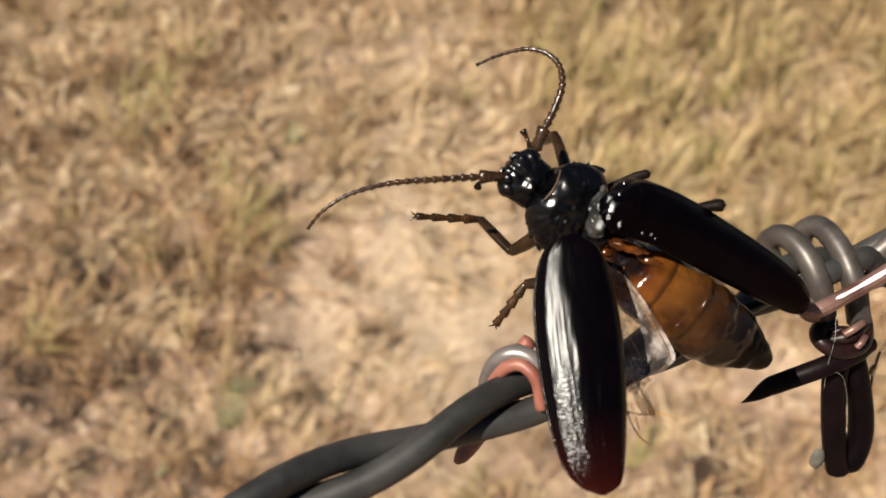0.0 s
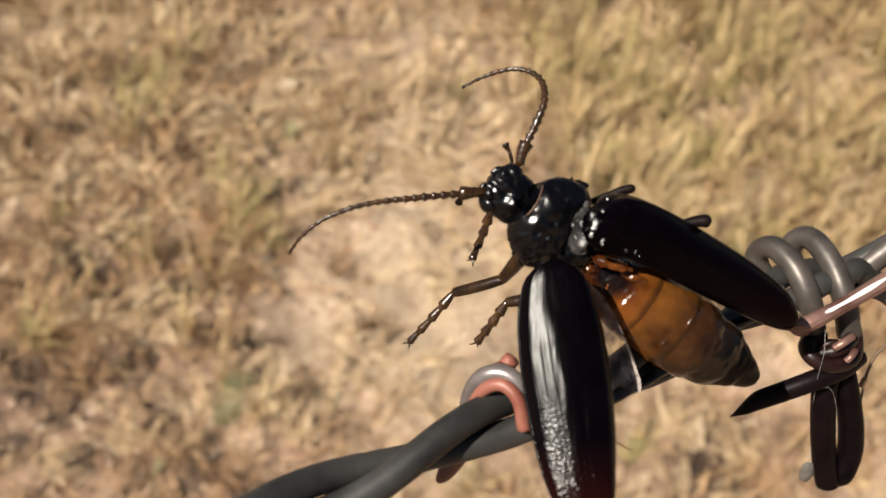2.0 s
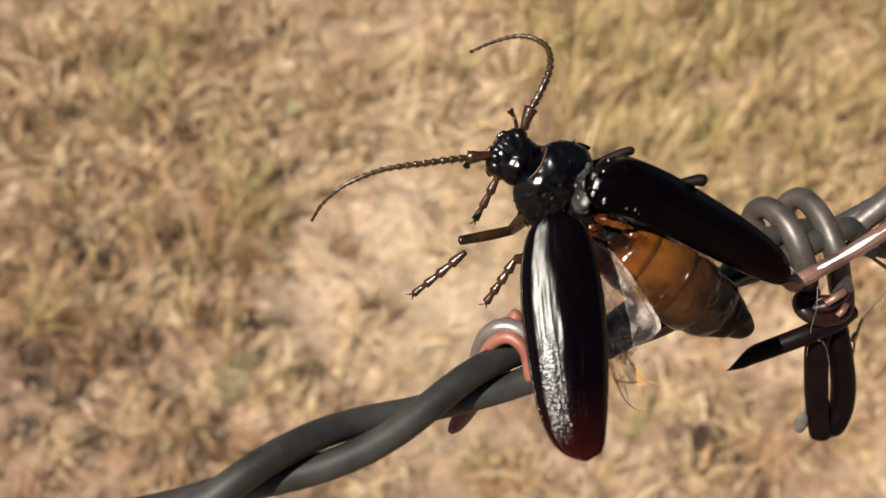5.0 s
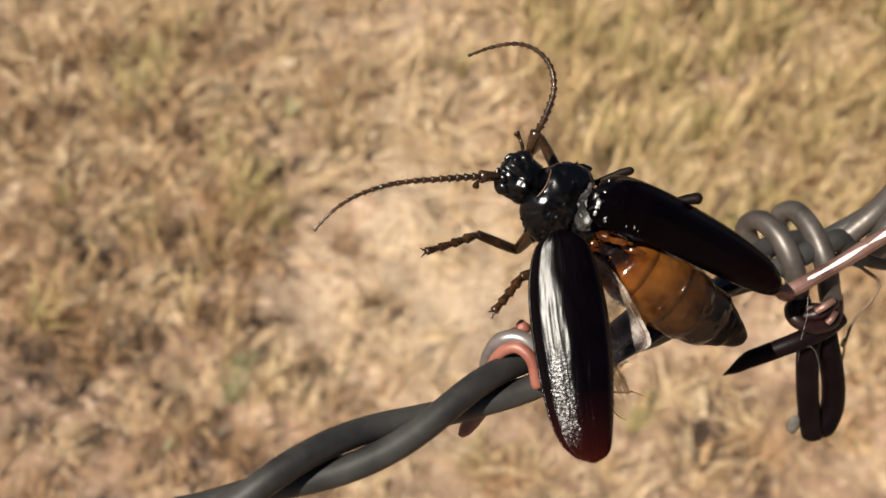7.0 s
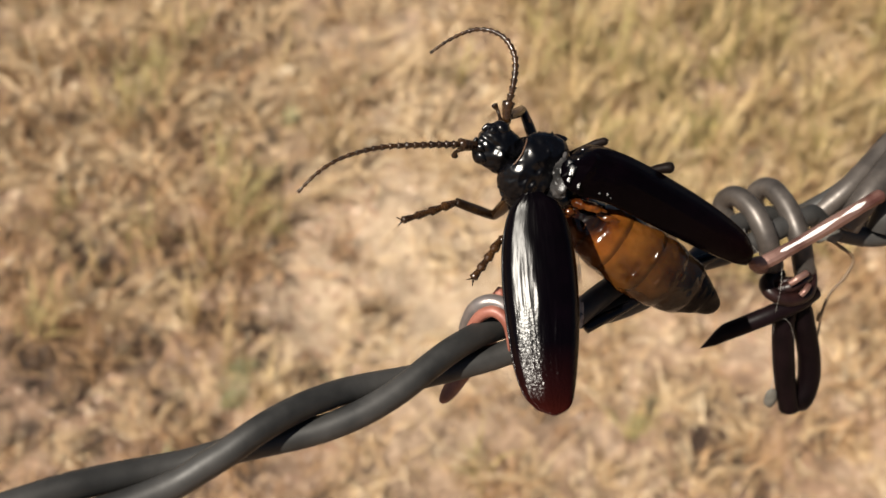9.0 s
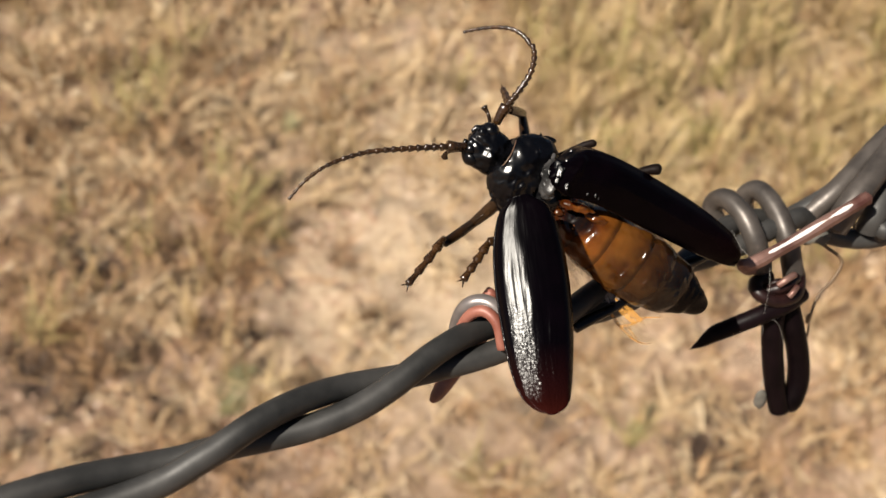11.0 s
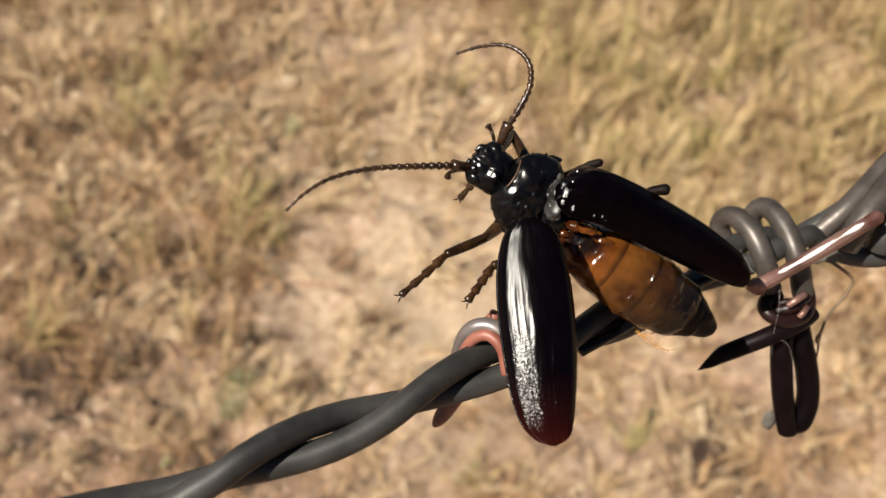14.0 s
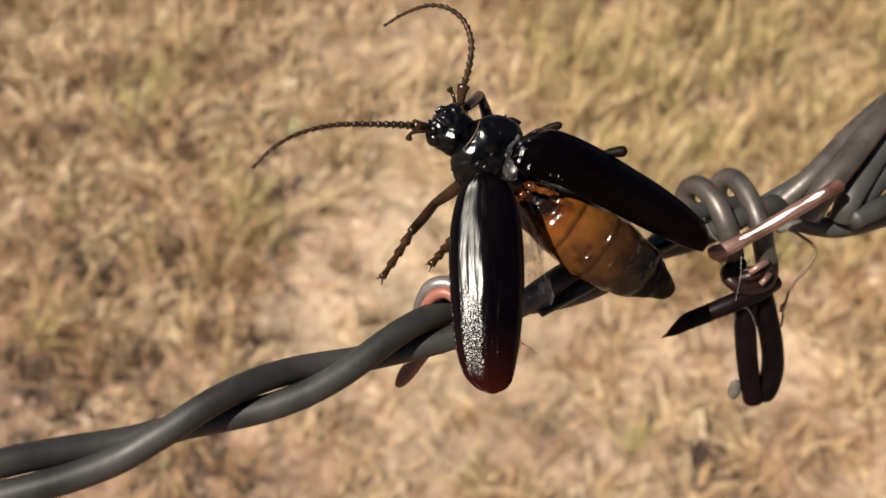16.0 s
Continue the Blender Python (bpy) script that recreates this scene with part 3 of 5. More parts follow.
def twisted():
    """The middles of the two strands, wound round each other along the wire's line."""
    one, two = [], []
    run = [0.0]
    for p, q in zip(WIRE_LINE, WIRE_LINE[1:]):
        run.append(run[-1] + (q - p).length)
    for i, p in enumerate(WIRE_LINE):
        q = WIRE_LINE[min(i + 1, len(WIRE_LINE) - 1)]
        n = max(1, int((q - p).length / 0.003))
        t = (q - WIRE_LINE[max(i - 1, 0)]).normalized()
        front = (VIEW.translation - spot(1000, 640, 80)).normalized()
        front = (front - t * front.dot(t)).normalized()
        up = front.cross(t)
        up = up if up.z > 0 else -up
        for k in range(n if i < len(WIRE_LINE) - 1 else 1):
            c = p.lerp(q, k / n)
            far = run[i] + (c - p).length - run[FRONT_AT] - 0.0029
            # the twist is slacker on its far side
            a = math.pi * (1 - (far / 0.0189 if far > -0.00945 else -0.5 + (far + 0.00945) / 0.029))
            off = (up * math.cos(a) + front * math.sin(a)) * STRAND * 1.02
            one.append(c + off)
            two.append(c - off)
    return one, two


def barbed_wire():
    wire = thing("barbed_wire", spot(1000, 640, 80), "grey weathered twisted barbed wire with rusty barbs", "barbed wire")
    first, second = twisted()
    end = Vector((POST_R.x, POST_R.y - 0.05, 1.085))
    first = first[:-4] + smooth_line([first[-5], spot(1545, 378, 95.5), spot(1592, 330, 95.8), spot(1633, 286, 96.5), spot(1700, 225, 99), *run_out(spot(1700, 225, 99), end, 0.006)], 10)[1:]
    second = second[:-4] + smooth_line([second[-5], spot(1530, 452, 98), spot(1600, 462, 98), spot(1680, 440, 99), *run_out(spot(1680, 440, 99), end, 0.006)], 10)[1:]
    part("strand", sweep(first, lambda s: STRAND, 14), ZINC, wire)
    part("strand", sweep(second, lambda s: STRAND, 14), ZINC, wire)
    # the splice beyond the barb
    for pts, r in (((spot(1545, 446, 94.5), spot(1582, 396, 93), spot(1640, 318, 94.2), spot(1690, 248, 96.1), spot(1790, 108, 101)), 1.6),
                   ((spot(1605, 450, 96.5), spot(1622, 412, 95.2), spot(1662, 340, 96.5), spot(1700, 270, 98), spot(1790, 130, 102)), 1.55),
                   ((spot(1590, 452, 98.5), spot(1637, 414, 97), spot(1690, 352, 98), spot(1790, 240, 102)), 1.5),
                   ((spot(1626, 452, 95), spot(1686, 421, 96.5), spot(1760, 380, 99), spot(1850, 320, 103)), 1.3)):
        part("splice_strand", sweep(smooth_line(pts, 10), lambda s, r=r: r * MM, 14), BARB if r == 1.6 else ZINC, wire)
    # a lighter sleeve laid over the strand to carry its bright highlight
    sheath = [spot(*p) for p in ((1498, 418, 96.4), (1545, 380, 95.2), (1592, 332, 95.5), (1633, 289, 96.2), (1700, 229, 98.7))]
    part("splice_strand", sweep(smooth_line(sheath, 10), lambda s: 1.40 * MM, 14), BARB, wire, "lighter sleeve over the splice strand, added for its highlight")

    def bar(pts, r, mat, label="", taper=0.0):
        return part("barb", sweep(smooth_line([spot(*p) for p in pts], 10), lambda s: r * MM * (1 - 0.95 * max(0.0, (s - 1 + taper) / taper) if taper else 1), 14), mat, wire, label)

    bar(((1352, 470, 98), (1322, 420, 97.5), (1326, 396, 96.5), (1350, 392, 94.5), (1382, 425, 92.5), (1404, 475, 92), (1412, 520, 94)), 1.32, BARB, "grey-brown coiled barb wire")
    bar(((1400, 450, 100.5), (1376, 404, 100), (1384, 379, 98.8), (1408, 375, 97), (1438, 410, 94.8), (1460, 465, 93.6), (1470, 530, 95)), 1.32, BARB, "grey-brown coiled barb wire")
    half = (SUN_TO + (VIEW.translation - spot(1500, 440, 90)).normalized()).normalized()
    part("barb", prism(smooth_line([spot(*p) for p in ((1394, 522, 92), (1382, 516, 90.4), (1404, 511, 89.8), (1470, 475, 90.2), (1545, 430, 90.8), (1600, 397, 91.1), (1608, 392, 91.2))], 5), 0.86, half), STEEL, wire,
         "straight red-brown barb end with a glint painted along its worn edge", smooth=False)
    # the sun's glint along the worn edge, put in as a pale strip
    edge = [spot(x, y, d) + half * 0.66 * MM for x, y, d in ((1410, 508, 89.8), (1470, 475, 90.2), (1545, 430, 90.8), (1594, 400, 91.1))]
    part("barb_glint_edge", sweep(smooth_line(edge, 8), lambda s: (0.32 + 0.05 * math.sin(17 * s)) * MM * min(1.0, 5 * s + 0.2, 5 * (1 - s) + 0.2), 10), WORN_GLINT, wire, "worn edge of the barb, coloured pale for the sun's glint")
    bar(((1462, 492, 96), (1478, 528, 95), (1474, 566, 93.5), (1440, 580, 92.6), (1408, 566, 92.8), (1402, 545, 93.8), (1424, 530, 95)), 0.88, OXIDE, "dark red-brown wire knot")
    bar(((1396, 556, 95), (1424, 560, 93.4), (1456, 552, 92.6), (1474, 536, 93.6)), 0.80, OXIDE, "dark red-brown wire knot")
    part("barb", ball(spot(1440, 556, 95.2), Vector((1.9, 0, 0)) * MM, Vector((0, 1.0, 0)) * MM, Vector((0, 0, 1.7)) * MM, rough=0.25), OXIDE, wire, "dark rusted core of the knot")
    bar(((1444, 552, 91.6), (1460, 542, 91.2), (1474, 532, 91.9)), 0.42, STEEL, "pink-grey scraped end of the knot")
    bar(((1464, 572, 91.8), (1472, 564, 91.6), (1478, 554, 92.2)), 0.36, STEEL, "pink-grey scraped end of the knot")
    # a cut wire end: its point lies on the lower edge
    cut = [spot(*p) for p in ((1484, 562, 95), (1456, 584, 93.8), (1412, 604, 93.6), (1360, 624, 94.6), (1326, 637, 95.4), (1304, 651, 96), (1290, 659, 96.4), (1277, 665.5, 96.8))]
    part("barb", sweep(smooth_line(cut, 10), lambda s: MM * (1.22 - 0.2 * s) * max(0.03, min(1.0, (1 - s) / 0.44)), 14, 0.9), SHADED_WIRE, wire, "dark slant-cut barb point")
    bar(((1440, 572, 95), (1430, 624, 96), (1429, 690, 98.5), (1432, 735, 100.5), (1437, 769, 102)), 1.36, SHADED_WIRE, "dark hanging wire end")
    bar(((1456, 572, 96), (1466, 620, 97), (1474, 672, 99), (1473, 716, 100.5), (1461, 750, 101.6), (1452, 757, 102.6)), 1.42, SHADED_WIRE, "dark hanging wire end")
    # the rust-red barb further along
    bar(((905, 705, 82), (868, 690, 82), (862, 645, 80), (882, 606, 77.5), (918, 598, 76.5), (948, 622, 76.2), (959, 672, 77)), 0.82, GREYBARB, "grey outer edge of a barb looped over the strands")
    bar(((900, 700, 81), (872, 690, 81), (870, 652, 79), (890, 622, 76.8), (918, 616, 75.8), (942, 640, 75.4), (951, 684, 76)), 0.62, RUST, "rust-red inner edge of the looped barb")
    bar(((930, 575, 80), (918, 590, 80.5), (915, 605, 82)), 0.8, RUST, "rust-red stub of the looped barb")
    stub = [spot(*p) for p in ((915, 590, 79), (902, 660, 82), (868, 702, 83.5), (840, 738, 84), (824, 760, 84.2), (815, 771, 84.4))]
    part("barb", sweep(smooth_line(stub, 10), lambda s: MM * (0.95 - 0.62 * max(0.0, (s - 0.6) / 0.4) ** 1.6), 14), RUSTDARK, wire, "red-brown blunt barb point")
    return wire


barbed_wire()


def hanging_bits():
    stem = thing("dry_stem", spot(1525, 470, 97), "thin curled dry grass stem caught on the wire", "dry stem")
    line = smooth_line([spot(*p) for p in ((1505, 462, 97), (1530, 478, 97.5), (1556, 502, 98), (1540, 535, 98.5), (1512, 566, 99), (1498, 600, 99.5), (1490, 640, 100))], 8)
    part("stalk", sweep(line, lambda s: (0.26 - 0.12 * s) * MM, 7), HUSK, stem)
    part("seed", ball(spot(1494, 606, 99.4), Vector((0.35, 0, 0.1)) * MM, Vector((0, 0.35, 0)) * MM, Vector((-0.1, 0, 0.95)) * MM, rough=0.2), HUSK, stem, "small pale seed on the stem")
    fluff = thing("plant_fluff", spot(1500, 462, 96.5), "grey tuft of plant fluff stuck under the wire", "plant fluff")
    part("tuft", ball(spot(1505, 458, 96.5), Vector((1.9, 0, 0)) * MM, Vector((0, 1.2, 0)) * MM, Vector((0, 0, 0.9)) * MM, rough=0.5), FLUFF, fluff)
    husk = thing("seed_husk", spot(1404, 752, 101), "pale oval seed husk hanging beside the wire end", "seed husk")
    part("shell", ball(spot(1404, 752, 101), Vector((0.85, 0, 0.15)) * MM, Vector((0, 0.4, 0)) * MM, Vector((-0.25, 0.2, 1.75)) * MM, rough=0.15), FLUFF, husk)
    part("thread", sweep(smooth_line([spot(1404, 740, 101), spot(1416, 690, 99), spot(1425, 620, 96.5)], 6), lambda s: 0.05 * MM, 5), SILK, husk)
    for pts in (((1348, 432, 94), (1362, 455, 91.5), (1378, 485, 89.5), (1392, 500, 89)), ((1430, 520, 91), (1428, 560, 91), (1418, 600, 92.5), (1412, 640, 95)),
                ((1415, 612, 93), (1440, 618, 93.2), (1450, 650, 95.5), (1452, 700, 98.5))):
        web = thing("silk_thread", spot(*pts[0]), "fine pale spider thread stretched over the barb", "spider thread", "threads on the barb")
        part("line", sweep(smooth_line([spot(*p) for p in pts], 8), lambda s: 0.022 * MM, 5), SILK, web)


hanging_bits()


def fence_post(at, height_m):
    bm = bmesh.new()
    rng = random.Random(int(at.x * 100))
    line = [Vector((at.x + 0.006 * math.sin(k), at.y, height(at.x, at.y) - 0.05 + height_m * k / 8)) for k in range(9)]
    sweep(line, lambda s: 0.055 + 0.004 * math.sin(9 * s), 14, bm=bm)
    for v in bm.verts:
        v.co += Vector((rng.uniform(-1, 1), rng.uniform(-1, 1), 0)) * 0.002
    return tagged(part("fence_post", bm, TIMBER, origin=(at.x, at.y, height(at.x, at.y) - 0.05)), "grey weathered round wooden fence post holding the wire", "fence post", "fence posts")


fence_post(POST_L, 1.35)
fence_post(POST_R, 1.35)

# ---- the beetle ----
HEAD_AT, TAIL_AT = spot(905, 300, 76), spot(1300, 598, 90)
AHEAD = (HEAD_AT - TAIL_AT).normalized()
BACK = (VIEW.translation - spot(1050, 420, 76))
BACK = (BACK - AHEAD * BACK.dot(AHEAD)).normalized()
ACROSS = AHEAD.cross(BACK).normalized()  # towards its own right side
UNIT = HALF * 76 * MM  # one sheet unit at the beetle
BASE = spot(1130, 610, 86)
beetle = thing("beetle", BASE, "large glossy black long-horned beetle with spread wing cases on barbed wire", "beetle")


def along_attribute(ob, values):
    a = ob.data.attributes.new("along", "FLOAT", "POINT")
    a.data.foreach_set("value", values)


def level(knots, x):
    """A value read off straight lines between knots."""
    for (a, p), (b, q) in zip(knots, knots[1:]):
        if x <= b:
            return p + (q - p) * (x - a) / (b - a)
    return knots[-1][1]


LEANING = ((0.0, 0.40), (0.025, 0.40), (0.035, 1.6), (0.11, 0.85), (0.14, 0.37), (0.40, 0.305), (0.46, 0.03), (0.85, -0.28), (0.93, -1.05), (1.0, -2.6))
LEAN = -0.0217


def shell_heights(start, end, ease, cols):
    """Heights across a shell: a steep margin, a flat band up to end, then a fall to the other margin."""
    h, fine = [0.0], 8 * cols
    for k in range(fine):
        u = (k + 0.5) / fine
        q = u * 0.14 / start if u < start else (0.14 + (u - start) * 0.26 / (end - start) if u < end else 0.40 + (u - end) * 0.60 / (1 - end))
        h.append(h[-1] + (level(LEANING, q) - LEAN) * 0.875 * (ease if u > start - 0.01 else 1.0) / fine)
    return [h[8 * c] - h[-1] * max(0.0, (c / cols - end) / (1 - end)) for c in range(cols + 1)]


def wing_case(outer, inner, bulge, hinge, label, leaning=False):
    """A domed shell between its outer and inner margins."""
    o, i = smooth_line([spot(*p) for p in outer], 16), smooth_line([spot(*p) for p in inner], 16)
    n = len(o)
    cols = 84
    bm = bmesh.new()
    top, low = [], []
    for k in range(n):
        s = k / (n - 1)
        chord = i[k] - o[k]
        tang = (o[min(k + 1, n - 1)] + i[min(k + 1, n - 1)] - o[max(k - 1, 0)] - i[max(k - 1, 0)])
        up = chord.cross(tang).normalized()
        if up.dot(VIEW.translation - o[k]) < 0:
            up = -up
        if leaning and s > 0.86:
            up = steady
        steady = up
        h = bulge * MM * min(1.0, (s / 0.12) ** 0.5 if s < 0.12 else 1.0) * min(1.0, ((1 - s) / 0.25) ** 0.6 if s > 0.75 else 1.0)
        row_t, row_l = [], []
        # the flat band narrows towards the hinge and wavers along the shell
        end = 0.27 + 0.14 * min(1.0, s / 0.45) + 0.018 * math.sin(19 * s) + 0.012 * math.sin(47 * s)
        heights = shell_heights(0.14 + 0.03 * max(0.0, 1 - s / 0.35), end, (0.6 + 0.4 * min(1.0, s / 0.33)) * (1 - 0.8 * min(1.0, max(0.0, (s - 0.68) / 0.14))), cols)
        for c in range(cols + 1):
            u = c / cols
            ridge = 0.035 * MM * sum(math.exp(-((u - q) / 0.035) ** 2) for q in (0.3, 0.52, 0.72)) * (1 if 0.1 < s < 0.85 else 0.4)
            if leaning:
                streak = sum(math.exp(-((u - at - 0.014 * math.sin(21 * s + 9 * at)) / 0.014) ** 2) for at in (0.19, 0.27, 0.34))
                lift = 0.013 * MM * streak * max(0.0, 1 - ((s - 0.47) / 0.22) ** 2) + chord.length * heights[c] + (9.0 * max(0.0, 0.33 - s) ** 2 + 5.0 * s - 3.0 * max(0.0, s - 0.65) ** 2 + 6.2 * (min(s, 0.6) - 0.47) ** 2 + 1.6 * max(0.0, s - 0.6)) * MM
                ridge *= 0.3
                # uneven surface, and a broken second keel
                lift += 0.020 * MM * noise.noise(Vector((u * 10, s * 17, 0.5))) * min(1.0, 6 * u) * min(1.0, 6 * (1 - u))
                keel = max(0.0, 1 - ((s - 0.58) / 0.2) ** 2) * max(0.0, 0.35 + 1.1 * noise.noise(Vector((3.3, s * 22, 0))))
                lift += 0.06 * MM * keel * math.exp(-((u - 0.665 - 0.012 * math.sin(31 * s)) / 0.018) ** 2)
            else:
                lift = h * (1 - abs(2 * u - 1) ** 2.1) + 2.0 * MM * s * (1 - s) + MM * (0.16 * math.exp(-((u - 0.24) / 0.045) ** 2) - 0.22 * math.exp(-((u - 0.13) / 0.04) ** 2)) * min(1.0, 4 * s) * min(1.0, 5 * (1 - s))
                lift += MM * max(0.0, 1 - s / 0.28) * (0.26 * noise.noise((o[k] + chord * u) * 900) + 0.10 * noise.noise((o[k] + chord * u) * 2300))
            p = o[k] + chord * u + up * (lift + ridge)
            row_t.append(bm.verts.new(p))
            row_l.append(bm.verts.new(p - up * 0.28 * MM))
        top.append(row_t)
        low.append(row_l)
    for k in range(n - 1):
        for c in range(cols):
            bm.faces.new((top[k][c], top[k][c + 1], top[k + 1][c + 1], top[k + 1][c]))
            bm.faces.new((low[k][c], low[k + 1][c], low[k + 1][c + 1], low[k][c + 1]))
        for c in (0, cols):
            bm.faces.new((top[k][c], top[k + 1][c], low[k + 1][c], low[k][c]))
    for k in (0, n - 1):
        for c in range(cols):
            bm.faces.new((top[k][c], low[k][c], low[k][c + 1], top[k][c + 1]))
    bmesh.ops.recalc_face_normals(bm, faces=bm.faces[:])
    pearls = []
    if not leaning:
        # flat-topped tubercles added on the shoulder, turned half-way to the sun to make its glints
        eye = VIEW.translation
        for x, y, r, far in ((1050, 351, 0.36, 1.5), (1055, 348, 0.20, 1.0), (1060, 361, 0.40, 1.7), (1065, 356, 0.18, 1.2), (1053, 374, 0.24, 2.0), (1071, 387, 0.22, 2.2), (1070, 341, 0.13, 1.6), (1078, 321, 0.14, 1.8), (1110, 401, 0.14, 1.3), (1123, 402, 0.15, 1.6), (1128, 409, 0.10, 1.2)):
            ray = (spot(x, y, 80) - eye).normalized()
            at = min((v.co for row in top for v in row), key=lambda p: ((p - eye) - ray * (p - eye).dot(ray)).length)
            to = ((eye - at).normalized() + SUN_TO).normalized()
            wide = to.cross(Vector((0.3, 1, 0.2))).normalized()
            pearls.append(ball(at - ray * 0.03 * MM, wide * r * MM, to.cross(wide) * r * far * MM, to * r * 0.17 * MM, rough=0.5))
    values = []
    for k in range(n):
        for c in range(cols + 1):
            values += [k / (n - 1)] * 2
    ob = part("wing_case", bm, ELYTRON, beetle, label, origin=hinge)
    ob.location = hinge - BASE
    along_attribute(ob, values)
    cuv = ob.data.attributes.new("case_uv", "FLOAT_VECTOR", "POINT")
    cuv.data.foreach_set("vector", [q for k in range(n) for c in range(cols + 1) for _ in range(2) for q in (c / cols, k / (n - 1), 1.0 if leaning else 0.12)])
    for pearl in pearls:
        part("glint_tubercle", pearl, CHITIN, ob, origin=hinge)
    return ob


wing_case(((1044, 345, 74), (1085, 312, 77), (1160, 336, 79), (1250, 384, 81.5), (1320, 430, 83), (1360, 474, 84), (1374, 505, 84.5)),
          ((1040, 372, 73), (1064, 404, 74), (1120, 420, 75.5), (1200, 458, 78.5), (1290, 500, 81.5), (1345, 520, 83.5), (1371, 524, 84.5)),
          2.4, spot(1044, 360, 75), "glossy black wing case held out to the side")
CASE_L = wing_case(((968, 424, 75.2), (947, 456, 75.2), (938, 512, 74.8), (942, 580, 74.4), (956, 660, 73.9), (974, 735, 73.4), (994, 786, 73.0), (1017, 812, 72.75), (1044, 821, 72.6)),
                   ((1000, 416, 75.0), (1034, 436, 74.9), (1059, 488, 74.6), (1076, 562, 74.2), (1086, 650, 73.7), (1087, 732, 73.2), (1082, 784, 72.9), (1074, 807, 72.7), (1053, 820.5, 72.6)),
                   1.55, spot(985, 425, 75), "glossy dark wing case turning red-brown at its tip", True)


def abdomen():
    """Seven overlapping rings, each flaring a little to its hind edge."""
    rows = ((1036, 415, 80.2, 36), (1075, 446, 80.4, 52), (1110, 470, 80.6, 62), (1160, 505, 81, 70), (1205, 535, 81.4, 69), (1245, 560, 81.8, 59), (1278, 580, 82.2, 42), (1303, 598, 82.6, 15))
    mid = smooth_line([spot(*r[:3]) for r in rows], 16)
    wid = [v.x * UNIT * 1.06 for v in smooth_line([Vector((r[3], 0, 0)) for r in rows], 16)]
    n = len(mid)
    ahead = (mid[0] - mid[-1]).normalized()
    back = VIEW.translation - mid[n // 2]
    back = (back - ahead * back.dot(ahead)).normalized()
    across = ahead.cross(back)
    cuts = (0.0, 0.17, 0.33, 0.49, 0.64, 0.78, 0.89, 1.0)
    sides = 80
    for j, (s0, s1) in enumerate(zip(cuts, cuts[1:])):
        st, along = [], []
        steps = 20
        for k in range(steps + 1):
            q = k / steps
            s = min(1.0, max(0.0, s0 - 0.03 + (s1 - s0 + 0.045) * q))
            f = s * (n - 1)
            i = min(int(f), n - 2)
            c = mid[i].lerp(mid[i + 1], f - i)
            w = (wid[i] + (wid[i + 1] - wid[i]) * (f - i)) * (0.945 + 0.07 * min(q, 0.8) ** 1.5 - 0.035 * max(0.0, (q - 0.8) / 0.2) ** 2)
            st.append((c, across * w, back * (w * 0.82)))
            along.append(s)
        bm = loft(st, sides, closed=j == 6)
        for v in bm.verts:
            v.co += (v.co - mid[n // 2]).normalized() * (0.24, 0.24, 0.24, 0.24, 0.26, 0.5, 0.75)[j] * MM * (noise.noise(v.co * 330) + 0.45 * noise.noise(v.co * 900))
        for x, y, r, far in ((1211, 513, 0.34, 2.3), (1181, 483, 0.28, 1.0), (1149, 478, 0.26, 1.6), (1171, 548, 0.26, 3.0), (1214, 560, 0.26, 2.0), (1106, 484, 0.30, 2.4), (1248, 505, 0.26, 1.4), (1254, 550, 0.24, 1.6), (1280, 556, 0.18, 2.2), (1292, 578, 0.18, 2.0), (1270, 582, 0.18, 1.8), (1140, 522, 0.16, 3.0), (1200, 502, 0.16, 2.4)):
            facet(bm, x, y, r, across, far)
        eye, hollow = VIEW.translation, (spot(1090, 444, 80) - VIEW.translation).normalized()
        # shade of the hollow behind the thorax, painted dark on the front rings
        shaded = [max(0.0, 1 - ((v.co - eye).normalized() - hollow).length / (36 * HALF)) if j < 3 else 0.0 for v in bm.verts]
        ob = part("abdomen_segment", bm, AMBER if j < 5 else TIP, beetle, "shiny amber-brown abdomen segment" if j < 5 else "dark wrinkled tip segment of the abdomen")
        along_attribute(ob, [max(0.0, max(0.22, x) - 0.20 * min(1.0, 1.5 * k)) for x, k in zip((x for x in along for _ in range(sides)), shaded)])
        rim = ob.data.attributes.new("rim", "FLOAT", "POINT")
        rim.data.foreach_set("value", [(0.6 if k / steps > 0.93 else 0.25 if k / steps > 0.86 else 0.0) * (j < 5) for k in range(steps + 1) for _ in range(sides)])


abdomen()


